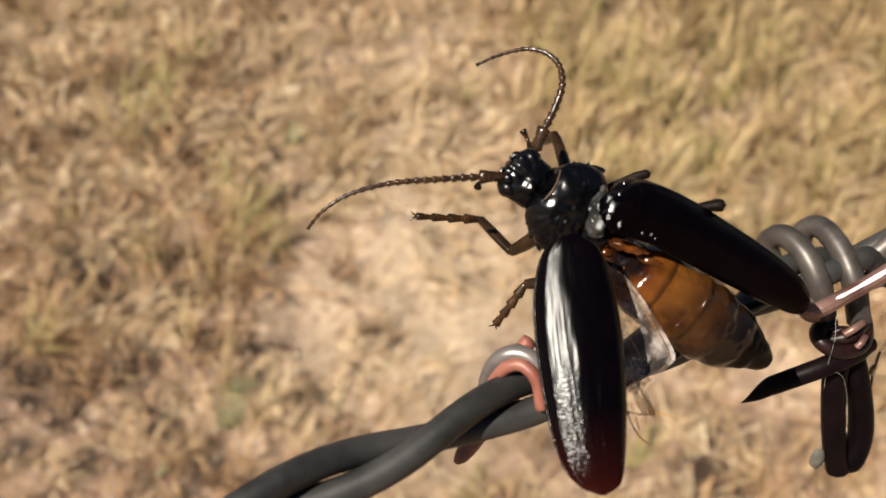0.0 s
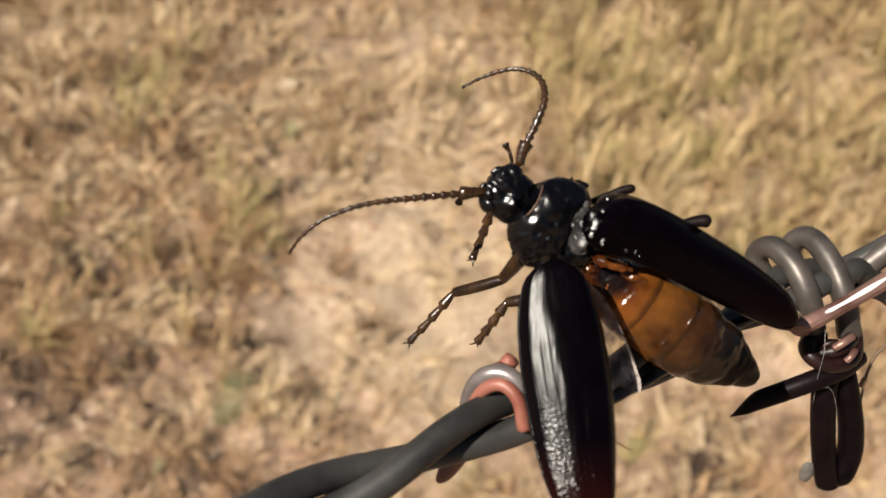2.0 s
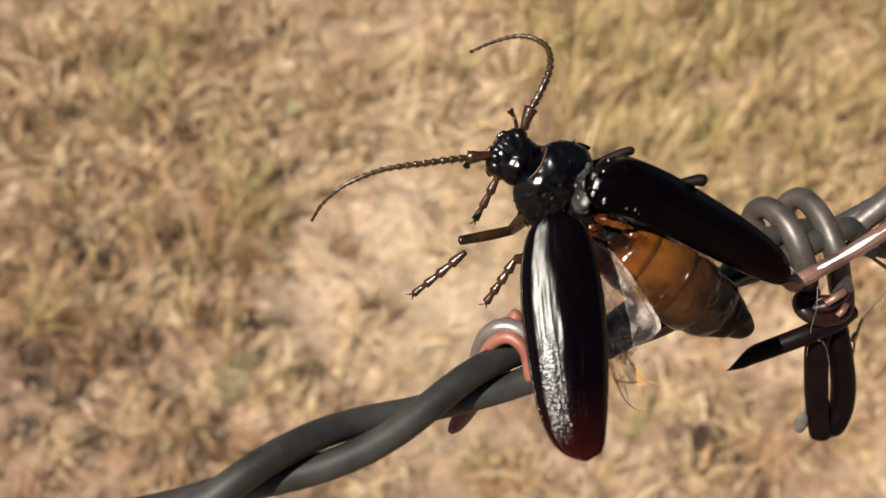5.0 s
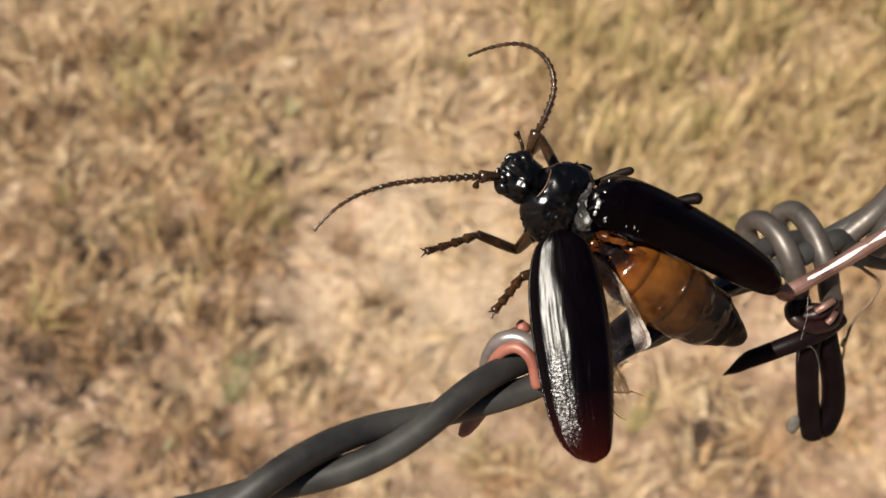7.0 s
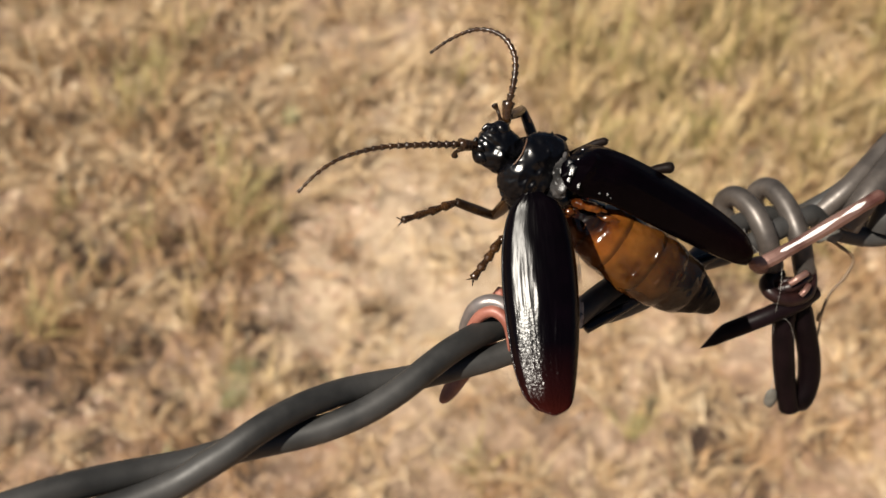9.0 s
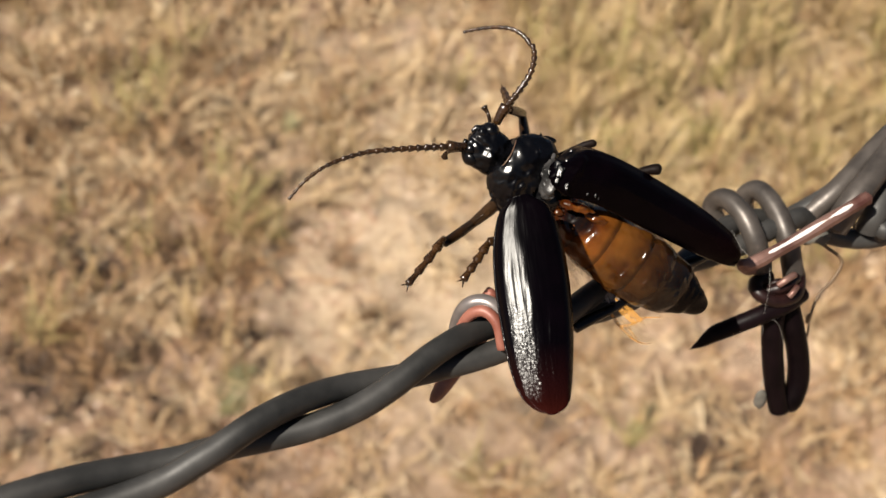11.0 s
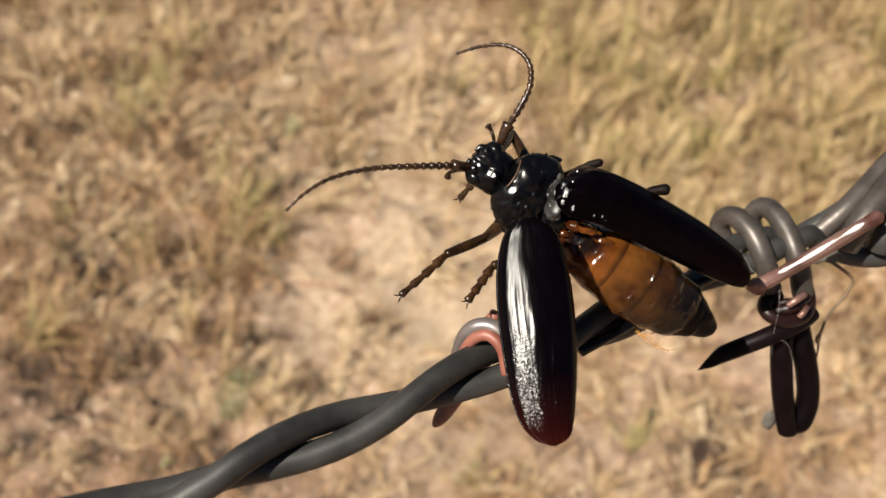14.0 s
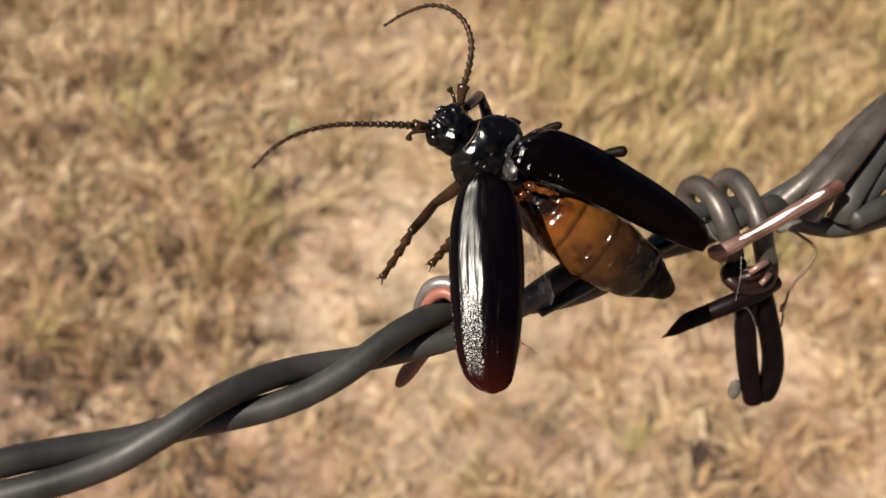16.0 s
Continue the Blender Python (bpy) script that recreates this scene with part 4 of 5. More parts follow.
def thorax():
    bm = bmesh.new()
    c = spot(978, 352, 77.5)
    rows = []
    for f, w, h in ((-2.7, 3.3, 1.4), (-2.35, 4.0, 1.8), (-1.2, 4.35, 2.15), (0.0, 4.2, 2.3), (1.2, 3.7, 2.2), (2.0, 2.9, 1.85), (2.35, 2.4, 1.6)):
        rows.append((c + AHEAD * f * MM, ACROSS * w * MM, BACK * h * MM))
    loft(finer(rows, 6), 64, bm=bm)
    lumpy(bm, 0.20 * MM, 520)
    for v in bm.verts:
        v.co += BACK * (0.10 * MM * noise.noise(v.co * 1500) * max(0.0, min(1.0, (c + ACROSS * -0.6 * MM - v.co).dot(ACROSS) / (0.8 * MM))))
    for x, y, r in ((949, 342, 0.45), (958, 357, 0.55), (1000, 363, 0.28), (985, 386, 0.30), (926, 402, 0.25), (961, 413, 0.2), (1016, 320, 0.22), (974, 380, 0.25)):
        facet(bm, x, y, r)
    rng = random.Random(11)
    for _ in range(16):
        knob(bm, rng.uniform(935, 1010), rng.uniform(372, 412), rng.uniform(0.18, 0.3), rng.uniform(0.06, 0.13))
    part("pronotum", bm, CHITIN, beetle, "shiny black thorax shield with side spines")
    for side in (-1, 1):
        flank = c + (AHEAD * -0.9 + ACROSS * side * 3.3 - BACK * 0.3) * MM
        corner = [flank, flank + (ACROSS * side * 0.9 - AHEAD * 0.2) * MM, flank + (ACROSS * side * 1.5 - AHEAD * 0.7) * MM]
        part("side_lobe", lumpy(sweep(smooth_line(corner, 6), lambda s: (1.35 - 1.25 * s) * MM, 18, 0.6), 0.14 * MM, 900), CHITIN, beetle, "wrinkled pointed side lobe of the thorax shield")
        for f, out, ln in ((-1.6, 3.8, 0.45), (0.1, 3.9, 0.5), (1.3, 3.2, 0.4)):
            root = c + (AHEAD * f + ACROSS * side * out) * MM
            tip = root + (ACROSS * side * ln + AHEAD * 0.25) * MM
            part("spine", sweep([root, (root + tip) / 2, tip], lambda s: (0.42 - 0.36 * s) * MM, 8), CHITIN, beetle)
    part("collar", sweep(smooth_line([c + (AHEAD * 2.3 + ACROSS * q + BACK * (1.75 - 0.28 * q * q)) * MM for q in (-0.7, -0.2, 0.5, 1.1, 1.7, 2.2)], 5), lambda s: 0.085 * MM, 8), COLLAR, beetle, "narrow brown band behind the head")
    # body under the shield and between the wing cases
    rows = []
    for x, y, d, w, h in ((985, 362, 79.5, 3.0, 2.4), (1010, 380, 79.5, 3.6, 2.8), (1032, 396, 79.8, 3.4, 2.6), (1046, 408, 80.8, 2.6, 2.0)):
        rows.append((spot(x, y, d), ACROSS * w * MM, BACK * h * MM))
    part("thorax", lumpy(loft(finer(rows, 4), 40), 0.3 * MM, 700), CHITIN, beetle, "black thorax between the wing cases")
    line = smooth_line([spot(*p) for p in ((1043, 326, 76.6), (1037, 346, 76.0), (1035, 366, 75.8), (1035, 386, 75.9), (1030, 404, 76.8))], 10)
    bm = sweep(line, lambda s: (0.34 + 0.82 * s) * MM * math.sqrt(max(0.05, 1 - max(0.0, (s - 0.8) / 0.2) ** 2)), 28, 0.7)
    lumpy(bm, 0.34 * MM, 800)
    for x, y, r in ((1037, 395, 0.5), (1018, 362, 0.25), (1042, 412, 0.22), (1026, 383, 0.2)):
        facet(bm, x, y, r)
    part("scutellum", bm, JOINT, beetle, "grey membrane between the wing cases")
    # a lump left in the darkest colour to stand in for the hollow's shade
    bm = ball(spot(1056, 428, 79.4), AHEAD * 1.9 * MM, ACROSS * 1.4 * MM, BACK * 1.0 * MM, rough=0.3)
    part("waist", bm, AMBER, beetle, "lump coloured dark as the shaded hollow behind the thorax")
    for pts, r, tone in ((((1040, 412, 78.2), (1054, 416, 77.8), (1064, 416, 78.2)), 0.42, 0.20), (((1046, 424, 78.4), (1056, 432, 78.2), (1066, 438, 78.6)), 0.40, 0.24),
                          (((1052, 410, 77.0), (1072, 419, 76.6), (1096, 425, 76.6), (1122, 434, 77.2)), 0.50, 0.23), (((1100, 434, 77.8), (1126, 447, 77.8), (1150, 458, 78.4)), 0.45, 0.27), (((1070, 448, 78.4), (1082, 462, 78.2), (1098, 470, 78.6)), 0.36, 0.23)):
        bm = lumpy(sweep(smooth_line([spot(*p) for p in pts], 6), lambda s: r * MM * (0.12 + 0.95 * math.sin(math.pi * s) ** 0.7), 14, 0.7), 0.24 * MM, 1100)
        count = len(bm.verts)
        along_attribute(part("waist_fold", bm, AMBER, beetle, "wet orange-brown fold behind the thorax"), [tone] * count)


thorax()


def head():
    c = spot(922, 316, 77.5)
    rows = []
    for f, w, h in ((-2.5, 1.8, 1.3), (-1.9, 2.15, 1.6), (-0.8, 2.3, 1.75), (0.4, 2.35, 1.65), (1.2, 2.3, 1.35), (1.9, 2.0, 0.95), (2.35, 1.55, 0.55)):
        rows.append((c + AHEAD * f * MM, ACROSS * w * MM, BACK * h * MM))
    bm = lumpy(loft(finer(rows, 6), 56), 0.18 * MM, 620)
    for v in bm.verts:
        v.co -= BACK * (0.28 * MM * math.exp(-((v.co - c).dot(ACROSS) / (0.28 * MM)) ** 2))
    for x, y, r in ((924, 323, 0.6), (898, 307, 0.28), (930, 330, 0.3)):
        facet(bm, x, y, r)
    part("head", bm, CHITIN, beetle, "shiny black head")
    for side in (-1, 1):
        e = c + (AHEAD * 1.0 + ACROSS * side * 1.75 - BACK * 0.05) * MM
        part("eye", ball(e, AHEAD * 1.0 * MM, ACROSS * 0.85 * MM, BACK * 1.15 * MM, rough=0.08), CHITIN, beetle)
        rim = c + (AHEAD * 1.75 + ACROSS * side * 1.05 + BACK * 0.55) * MM
        part("antenna_socket", ball(rim, AHEAD * 0.62 * MM, ACROSS * 0.55 * MM, BACK * 0.5 * MM, rough=0.25), CHITIN, beetle)
        root = c + (AHEAD * 1.9 + ACROSS * side * 1.0) * MM
        line = smooth_line([root, root + (AHEAD * 0.45 + ACROSS * side * 0.1) * MM, root + (AHEAD * 0.75 - ACROSS * side * 0.5) * MM], 5)
        part("mandible", sweep(line, lambda s: (0.62 - 0.45 * s) * MM, 10), CHITIN, beetle)
    for pts in (((926, 268, 78.5), (922, 250, 79), (914, 235, 79)), ((885, 318, 77), (862, 318, 77), (846, 322, 77.5), (842, 330, 78))):
        line = smooth_line([spot(*p) for p in pts], 5)
        part("palp", sweep(line, lambda s: (0.2 + 0.2 * max(0, s - 0.7) / 0.3) * MM, 8), LEG, beetle)


head()


def antenna(points, thick, pivot):
    """A jointed feeler built round its own root; each joint flares to its end."""
    line = smooth_line([spot(*p) for p in points], 24)
    base = spot(*pivot)
    run = [0.0]
    for p, q in zip(line, line[1:]):
        run.append(run[-1] + (q - p).length)
    marks = [0.0, 0.11] + [0.11 + 0.89 * (k / 21) for k in range(1, 22)]

    def place(f):
        d = f * run[-1]
        i = next(k for k in range(len(run) - 1) if run[k + 1] >= d - 1e-9)
        return line[i].lerp(line[i + 1], (d - run[i]) / max(run[i + 1] - run[i], 1e-9))
    root = None
    for j, (f0, f1) in enumerate(zip(marks, marks[1:])):
        pts = [place(f0 + (f1 - f0) * k / 5) for k in range(6)]
        core = thick * (1.0 - 0.62 * f0) * (1.45 if j == 0 else 1.0)
        bm = sweep(pts, lambda s: core * (0.70 + 0.46 * s ** 1.8) * MM, 9)
        if j > 1:
            d = (pts[-1] - pts[-2]).normalized()
            out = d.cross(BACK).normalized() * (0.55 * core * MM)
            sweep([pts[-1] - d * 0.25 * MM, pts[-1] + out * 0.8, pts[-1] + out * 1.5 + d * 0.12 * MM], lambda s: (0.26 - 0.2 * s) * core * MM, 6, bm=bm)
        if root is None:
            root = part("antenna", bm, FEELER, beetle, "long jointed brown-black feeler", origin=base)
            root.location = base - BASE
        elif j == 11:
            bend = place(f0)
            tip = part("antenna_tip", bm, FEELER, beetle, "fine outer half of the feeler", origin=bend)
            tip.location = bend - BASE
        elif j < 11:
            part("antenna_joint", bm, FEELER, root, origin=base)
        else:
            part("antenna_joint", bm, FEELER, tip, origin=bend)
    return root, tip, bend


ANT_L = antenna(((884, 311, 76.5), (850, 313, 75.5), (790, 317, 74.5), (700, 326, 73.5), (630, 348, 73), (585, 378, 73), (556, 409, 73.5)), 0.41, (884, 311, 76.5))
ANT_R = antenna(((938, 268, 77.5), (945, 245, 77), (966, 205, 76.5), (980, 160, 76.5), (974, 118, 77), (950, 90, 77.5), (915, 78, 78), (870, 84, 78.5), (829, 99, 79)), 0.43, (938, 268, 77.5))


def leg_piece(name, length, r0, r1, spines, claw=False):
    """One joint of a leg, lying along its own x axis from the root."""
    bm = bmesh.new()
    pts = [Vector((length * MM * k / 24, 0, 0.02 * length * MM * math.sin(math.pi * k / 24))) for k in range(25)]
    if name == "tarsus":
        rad = lambda s: (r0 + (r1 - r0) * s) * (0.62 + 0.62 * ((s * 3.99) % 1.0)) * MM
    else:
        rad = lambda s: (r0 + (r1 - r0) * s + 0.12 * r0 * math.sin(math.pi * s)) * MM
    sweep(pts, rad, 10, 0.8, bm)
    for k in range(spines):
        p = pts[5 + (k * 7) % 18]
        q = p + Vector((0.35, 0.45 * (-1) ** k, 0.1)) * MM
        sweep([p, (p + q) / 2, q], lambda s: (0.12 - 0.1 * s) * MM, 5, bm=bm)
    if claw:
        for side in (-1, 1):
            e = pts[-1]
            sweep(smooth_line([e, e + Vector((0.4, 0.25 * side, 0)) * MM, e + Vector((0.7, 0.5 * side, -0.1)) * MM], 3), lambda s: (0.14 - 0.1 * s) * MM, 6, bm=bm)
    return part(name, bm, FEELER if claw else LEG, beetle, origin=(0, 0, 0))


def aim(root, to):
    """The pose of a leg joint that starts at root and points to a place, in the beetle's space."""
    x = (to - root).normalized()
    z = (BACK - x * BACK.dot(x)).normalized()
    y = z.cross(x)
    m = Matrix((x, y, z)).transposed().to_4x4()
    m.translation = root - BASE
    return m


def leg(hip, lengths, radii, spines=(0, 4, 2)):
    names = ("femur", "tibia", "tarsus") if lengths[2] else ("tibia", "tarsus")
    return hip, lengths, [leg_piece(n, ln, radii[i], radii[i + 1], spines[i], n == "tarsus") for i, (n, ln) in enumerate(zip(names, lengths))]


def leg_rows(hip, lengths, rows):
    """For each time the places of the joints; each piece keeps its length."""
    out = [[] for _ in lengths if _]
    for t, *joints in rows:
        root = spot(*hip)
        for i, (target, ln) in enumerate(zip(joints, lengths)):
            to = spot(*target)
            out[i].append((t, aim(root, to)))
            root = root + (to - root).normalized() * ln * MM
    return out


FORE_L = leg((955, 395, 80), (6.2, 5.6, 7.2), (0.75, 0.55, 0.52, 0.36))
FORE_R = leg((990, 312, 81), (5.2, 5.6, 7.0), (0.75, 0.55, 0.52, 0.36))
MID_L = leg((968, 478, 80), (3.0, 5.4, 0.0), (0.58, 0.50, 0.40, 0.3), (3, 2, 0))


def still_leg_bits():
    blunt = lambda s: math.sqrt(max(0.02, 1 - max(0.0, (s - 0.86) / 0.14) ** 2))
    for pts, r, thin in ((((1040, 328, 80.5), (1076, 316, 79.5), (1100, 307, 79), (1122, 301, 78.8)), 0.45, 0.6), (((1165, 366, 80.5), (1200, 357, 78.5), (1222, 352.5, 77.8), (1243, 351, 77.5)), 0.74, 0.5)):
        bm = sweep(smooth_line([spot(*p) for p in pts], 10), lambda s: r * MM * (thin + (1 - thin) * min(1.0, s / 0.8) ** 0.7) * blunt(s), 16, 0.8)
        part("knee", lumpy(bm, 0.07 * MM, 900), KNEE, beetle, "dull dark knee showing over the wing case")
    for pts, r in ((((1120, 480, 86), (1240, 520, 87), (1318, 498, 88), (1345, 470, 92)), 0.8), (((1078, 640, 81.2), (1112, 622, 81.6), (1150, 602, 82.2), (1186, 580, 83)), 0.62)):
        part("hind_leg", sweep(smooth_line([spot(*p) for p in pts], 8), lambda s: r * MM * (1.1 - 0.35 * s), 12), CHITIN, beetle)


still_leg_bits()


def hind_wing():
    """A crumpled clear wing under the wing case, hinged at its root, with brown veins and an amber folded tip."""
    hinge = spot(1030, 445, 77.5)
    inner = smooth_line([spot(*p) for p in ((1040, 440, 77.5), (1085, 480, 76.9), (1122, 540, 76.8), (1150, 600, 76.8), (1132, 628, 76.8), (1108, 644, 76.8), (1088, 656, 76.8))], 6)
    outer = smooth_line([spot(*p) for p in ((1015, 455, 77.5), (1020, 520, 77), (1030, 580, 76.8), (1040, 606, 76.8), (1048, 626, 76.8), (1056, 640, 76.8), (1066, 652, 76.8))], 6)
    bm = bmesh.new()
    rows = []
    for k, (a, b) in enumerate(zip(outer, inner)):
        row = []
        for c in range(17):
            fray = 0.35 * MM * noise.noise(Vector((c * 1.3, k * 0.9, 5))) + 0.9 * MM * max(0.0, k / (len(outer) - 1) - 0.7) * noise.noise(Vector((c * 2.1, 3, 1))) * 3
            row.append(bm.verts.new(a.lerp(b, c / 16) + (b - a).normalized().cross(BACK) * fray + BACK * (0.16 * MM * (-1) ** c + 0.45 * MM * noise.noise(Vector((c * 0.5, k * 0.35, 0))))))
        rows.append(row)
    for r0, r1 in zip(rows, rows[1:]):
        for c in range(16):
            bm.faces.new((r0[c], r0[c + 1], r1[c + 1], r1[c]))
    wing = part("hind_wing", bm, WING, beetle, "clear crumpled amber-veined hind wing", origin=hinge)
    wing.location = hinge - BASE
    for frac, stop in ((0.5, 30), (0.92, 26)):
        line = [a.lerp(b, frac) + BACK * 0.1 * MM for a, b in zip(outer, inner)][:stop]
        part("vein", sweep(line, lambda s: (0.04 - 0.02 * s) * MM, 6), VEIN, wing, origin=hinge)
    for pts in (((1072, 690), (1092, 695), (1112, 694), (1124, 695), (1150, 706)), ((1084, 636), (1098, 664), (1108, 684), (1118, 694)), ((1066, 680), (1080, 718), (1096, 738), (1112, 744))):
        line = smooth_line([spot(x, y, 76.7) for x, y in pts], 6)
        part("vein", sweep(line, lambda s: (0.15 - 0.11 * s) * MM, 7, 0.6), FOLD, wing, origin=hinge)
    # frayed amber strips at the end
    rng = random.Random(4)
    bm = bmesh.new()
    for k in range(4):
        p = spot(1064 + 9 * k + rng.uniform(-4, 4), 655 + rng.uniform(-10, 30), 76.7)
        q = p + (spot(1080 + 13 * k, 735 + rng.uniform(-25, 14), 76.7) - p) * rng.uniform(0.7, 1.0)
        mid = (p + q) / 2 + BACK * rng.uniform(-0.4, 0.4) * MM
        side = (q - p).cross(BACK).normalized() * rng.uniform(0.12, 0.4) * MM
        rings = [(p, 0.5), ((p + mid) / 2, 1.0), (mid, 0.9), ((q + mid) / 2, 0.6), (q, 0.08)]
        vs = [(bm.verts.new(c - side * f), bm.verts.new(c + side * f + BACK * 0.08 * MM)) for c, f in rings]
        for (a, b), (c, d) in zip(vs, vs[1:]):
            bm.faces.new((a, b, d, c))
    part("wing_fold", bm, FOLD, wing, "frayed amber wing tip", origin=hinge)
    return wing


WING_L = hind_wing()

# joints of the moving limbs, time by time, on the drawing sheet
FORE_L_ROWS = (
    (0, (898.7, 428.9, 85.1), (847.2, 375.7, 88.3), (743, 374.4, 85.6)),
    (0.2, (921.9, 425.9, 85.8), (847.3, 417.1, 89), (748.4, 449.9, 86.5)),
    (0.5, (860.8, 442, 80), (827.3, 477.1, 84.9), (777.5, 509, 90.9)),
    (0.7, (905.7, 429.7, 85.3), (822, 435.5, 87.4), (732.8, 466.1, 91)),
    (1, (879.5, 459.8, 82.3), (851.5, 500.5, 87), (815.4, 561.9, 92.3)),
    (1.2, (889.5, 410.2, 85.1), (854.1, 442.3, 89.9), (813.4, 485.3, 83.9)),
    (1.5, (916.3, 442.8, 85.2), (844.6, 485.1, 87.4), (770.1, 562, 89)),
    (1.7, (890.6, 439, 84.5), (853.2, 489.7, 88.5), (800.6, 559.2, 92.5)),
    (2, (910.5, 450.4, 84.8), (833.4, 472.6, 87.4), (763.6, 552.4, 89.3)),
    (2.2, (919.3, 447, 85.1), (846.4, 475.3, 88), (774.9, 543.8, 90.9)),
    (2.5, (854.8, 404.8, 82.1), (825.3, 352.3, 86.2), (740.2, 342.1, 90.7)),
    (2.7, (942, 412.9, 86.1), (876.4, 371.5, 88.9), (780.8, 370.5, 85.4)),
    (3, (866.2, 436.3, 82.6), (835.8, 466.1, 87.6), (804.2, 506.8, 81.1)),
    (3.2, (876.9, 396.3, 84.5), (789.5, 401.5, 85.8), (687.4, 403.4, 88.6)),
    (3.5, (882.2, 453.8, 83.1), (847.7, 492.2, 87.7), (804.7, 556.1, 82.2)),
    (3.7, (912, 433.7, 85.4), (884, 459, 90.6), (853.8, 508.2, 84.5)),
    (4, (914.9, 436.7, 85.4), (832.4, 444.4, 87.6), (747.3, 498.9, 90.4)),
    (6.5, (914.5, 428, 85.6), (850.2, 467.8, 82.8), (778.2, 547.2, 79.4)),
    (7, (914, 443, 85.2), (845, 415, 82.2), (755, 445, 77.8)),
    (7.5, (925.1, 436.4, 85.6), (857.9, 404.4, 82.7), (762.7, 419.2, 78.5)),
    (8, (851.5, 414.6, 80.5), (827.7, 395, 85.8), (752.2, 421.9, 80.6)),
    (8.5, (868.1, 453.8, 80.9), (845.5, 481.1, 86.1), (803.5, 531.7, 80)),
    (9, (909.1, 432.5, 85.4), (843.8, 410.5, 82), (747.7, 446.8, 78.1)),
    (11.5, (887.4, 446.6, 83.9), (840.8, 494.7, 80.2), (783, 588.1, 76.4)),
    (12, (915.8, 422.1, 85.8), (846.3, 463.5, 83.6), (781.2, 539.2, 79.5)),
    (12.5, (936, 423.1, 86), (860.6, 402.9, 83.6), (767.4, 440, 79.8)),
    (13, (875.2, 450, 82.7), (865.5, 499.8, 78), (851.1, 559.7, 71.5)),
    (13.5, (885, 447.5, 83.7), (848.4, 486.3, 79.2), (786.1, 573.8, 82.3)),
    (14, (906.8, 433.6, 85.3), (837.4, 465.8, 82.5), (758.4, 540.9, 79.3)),
    (14.5, (866.7, 416.9, 83.5), (805, 382.9, 79.9), (717.4, 399, 74.7)),
    (15, (874.1, 452.9, 82.3), (865.8, 483.5, 87.5), (852.6, 527.5, 80.9)),
    (15.5, (897.2, 445.7, 84.5), (852.6, 496.8, 80.8), (803.5, 585.7, 76.4)),
    (16, (882, 439.3, 83.9), (844.3, 496.8, 80.3), (799.6, 587.5, 75.7)),
)
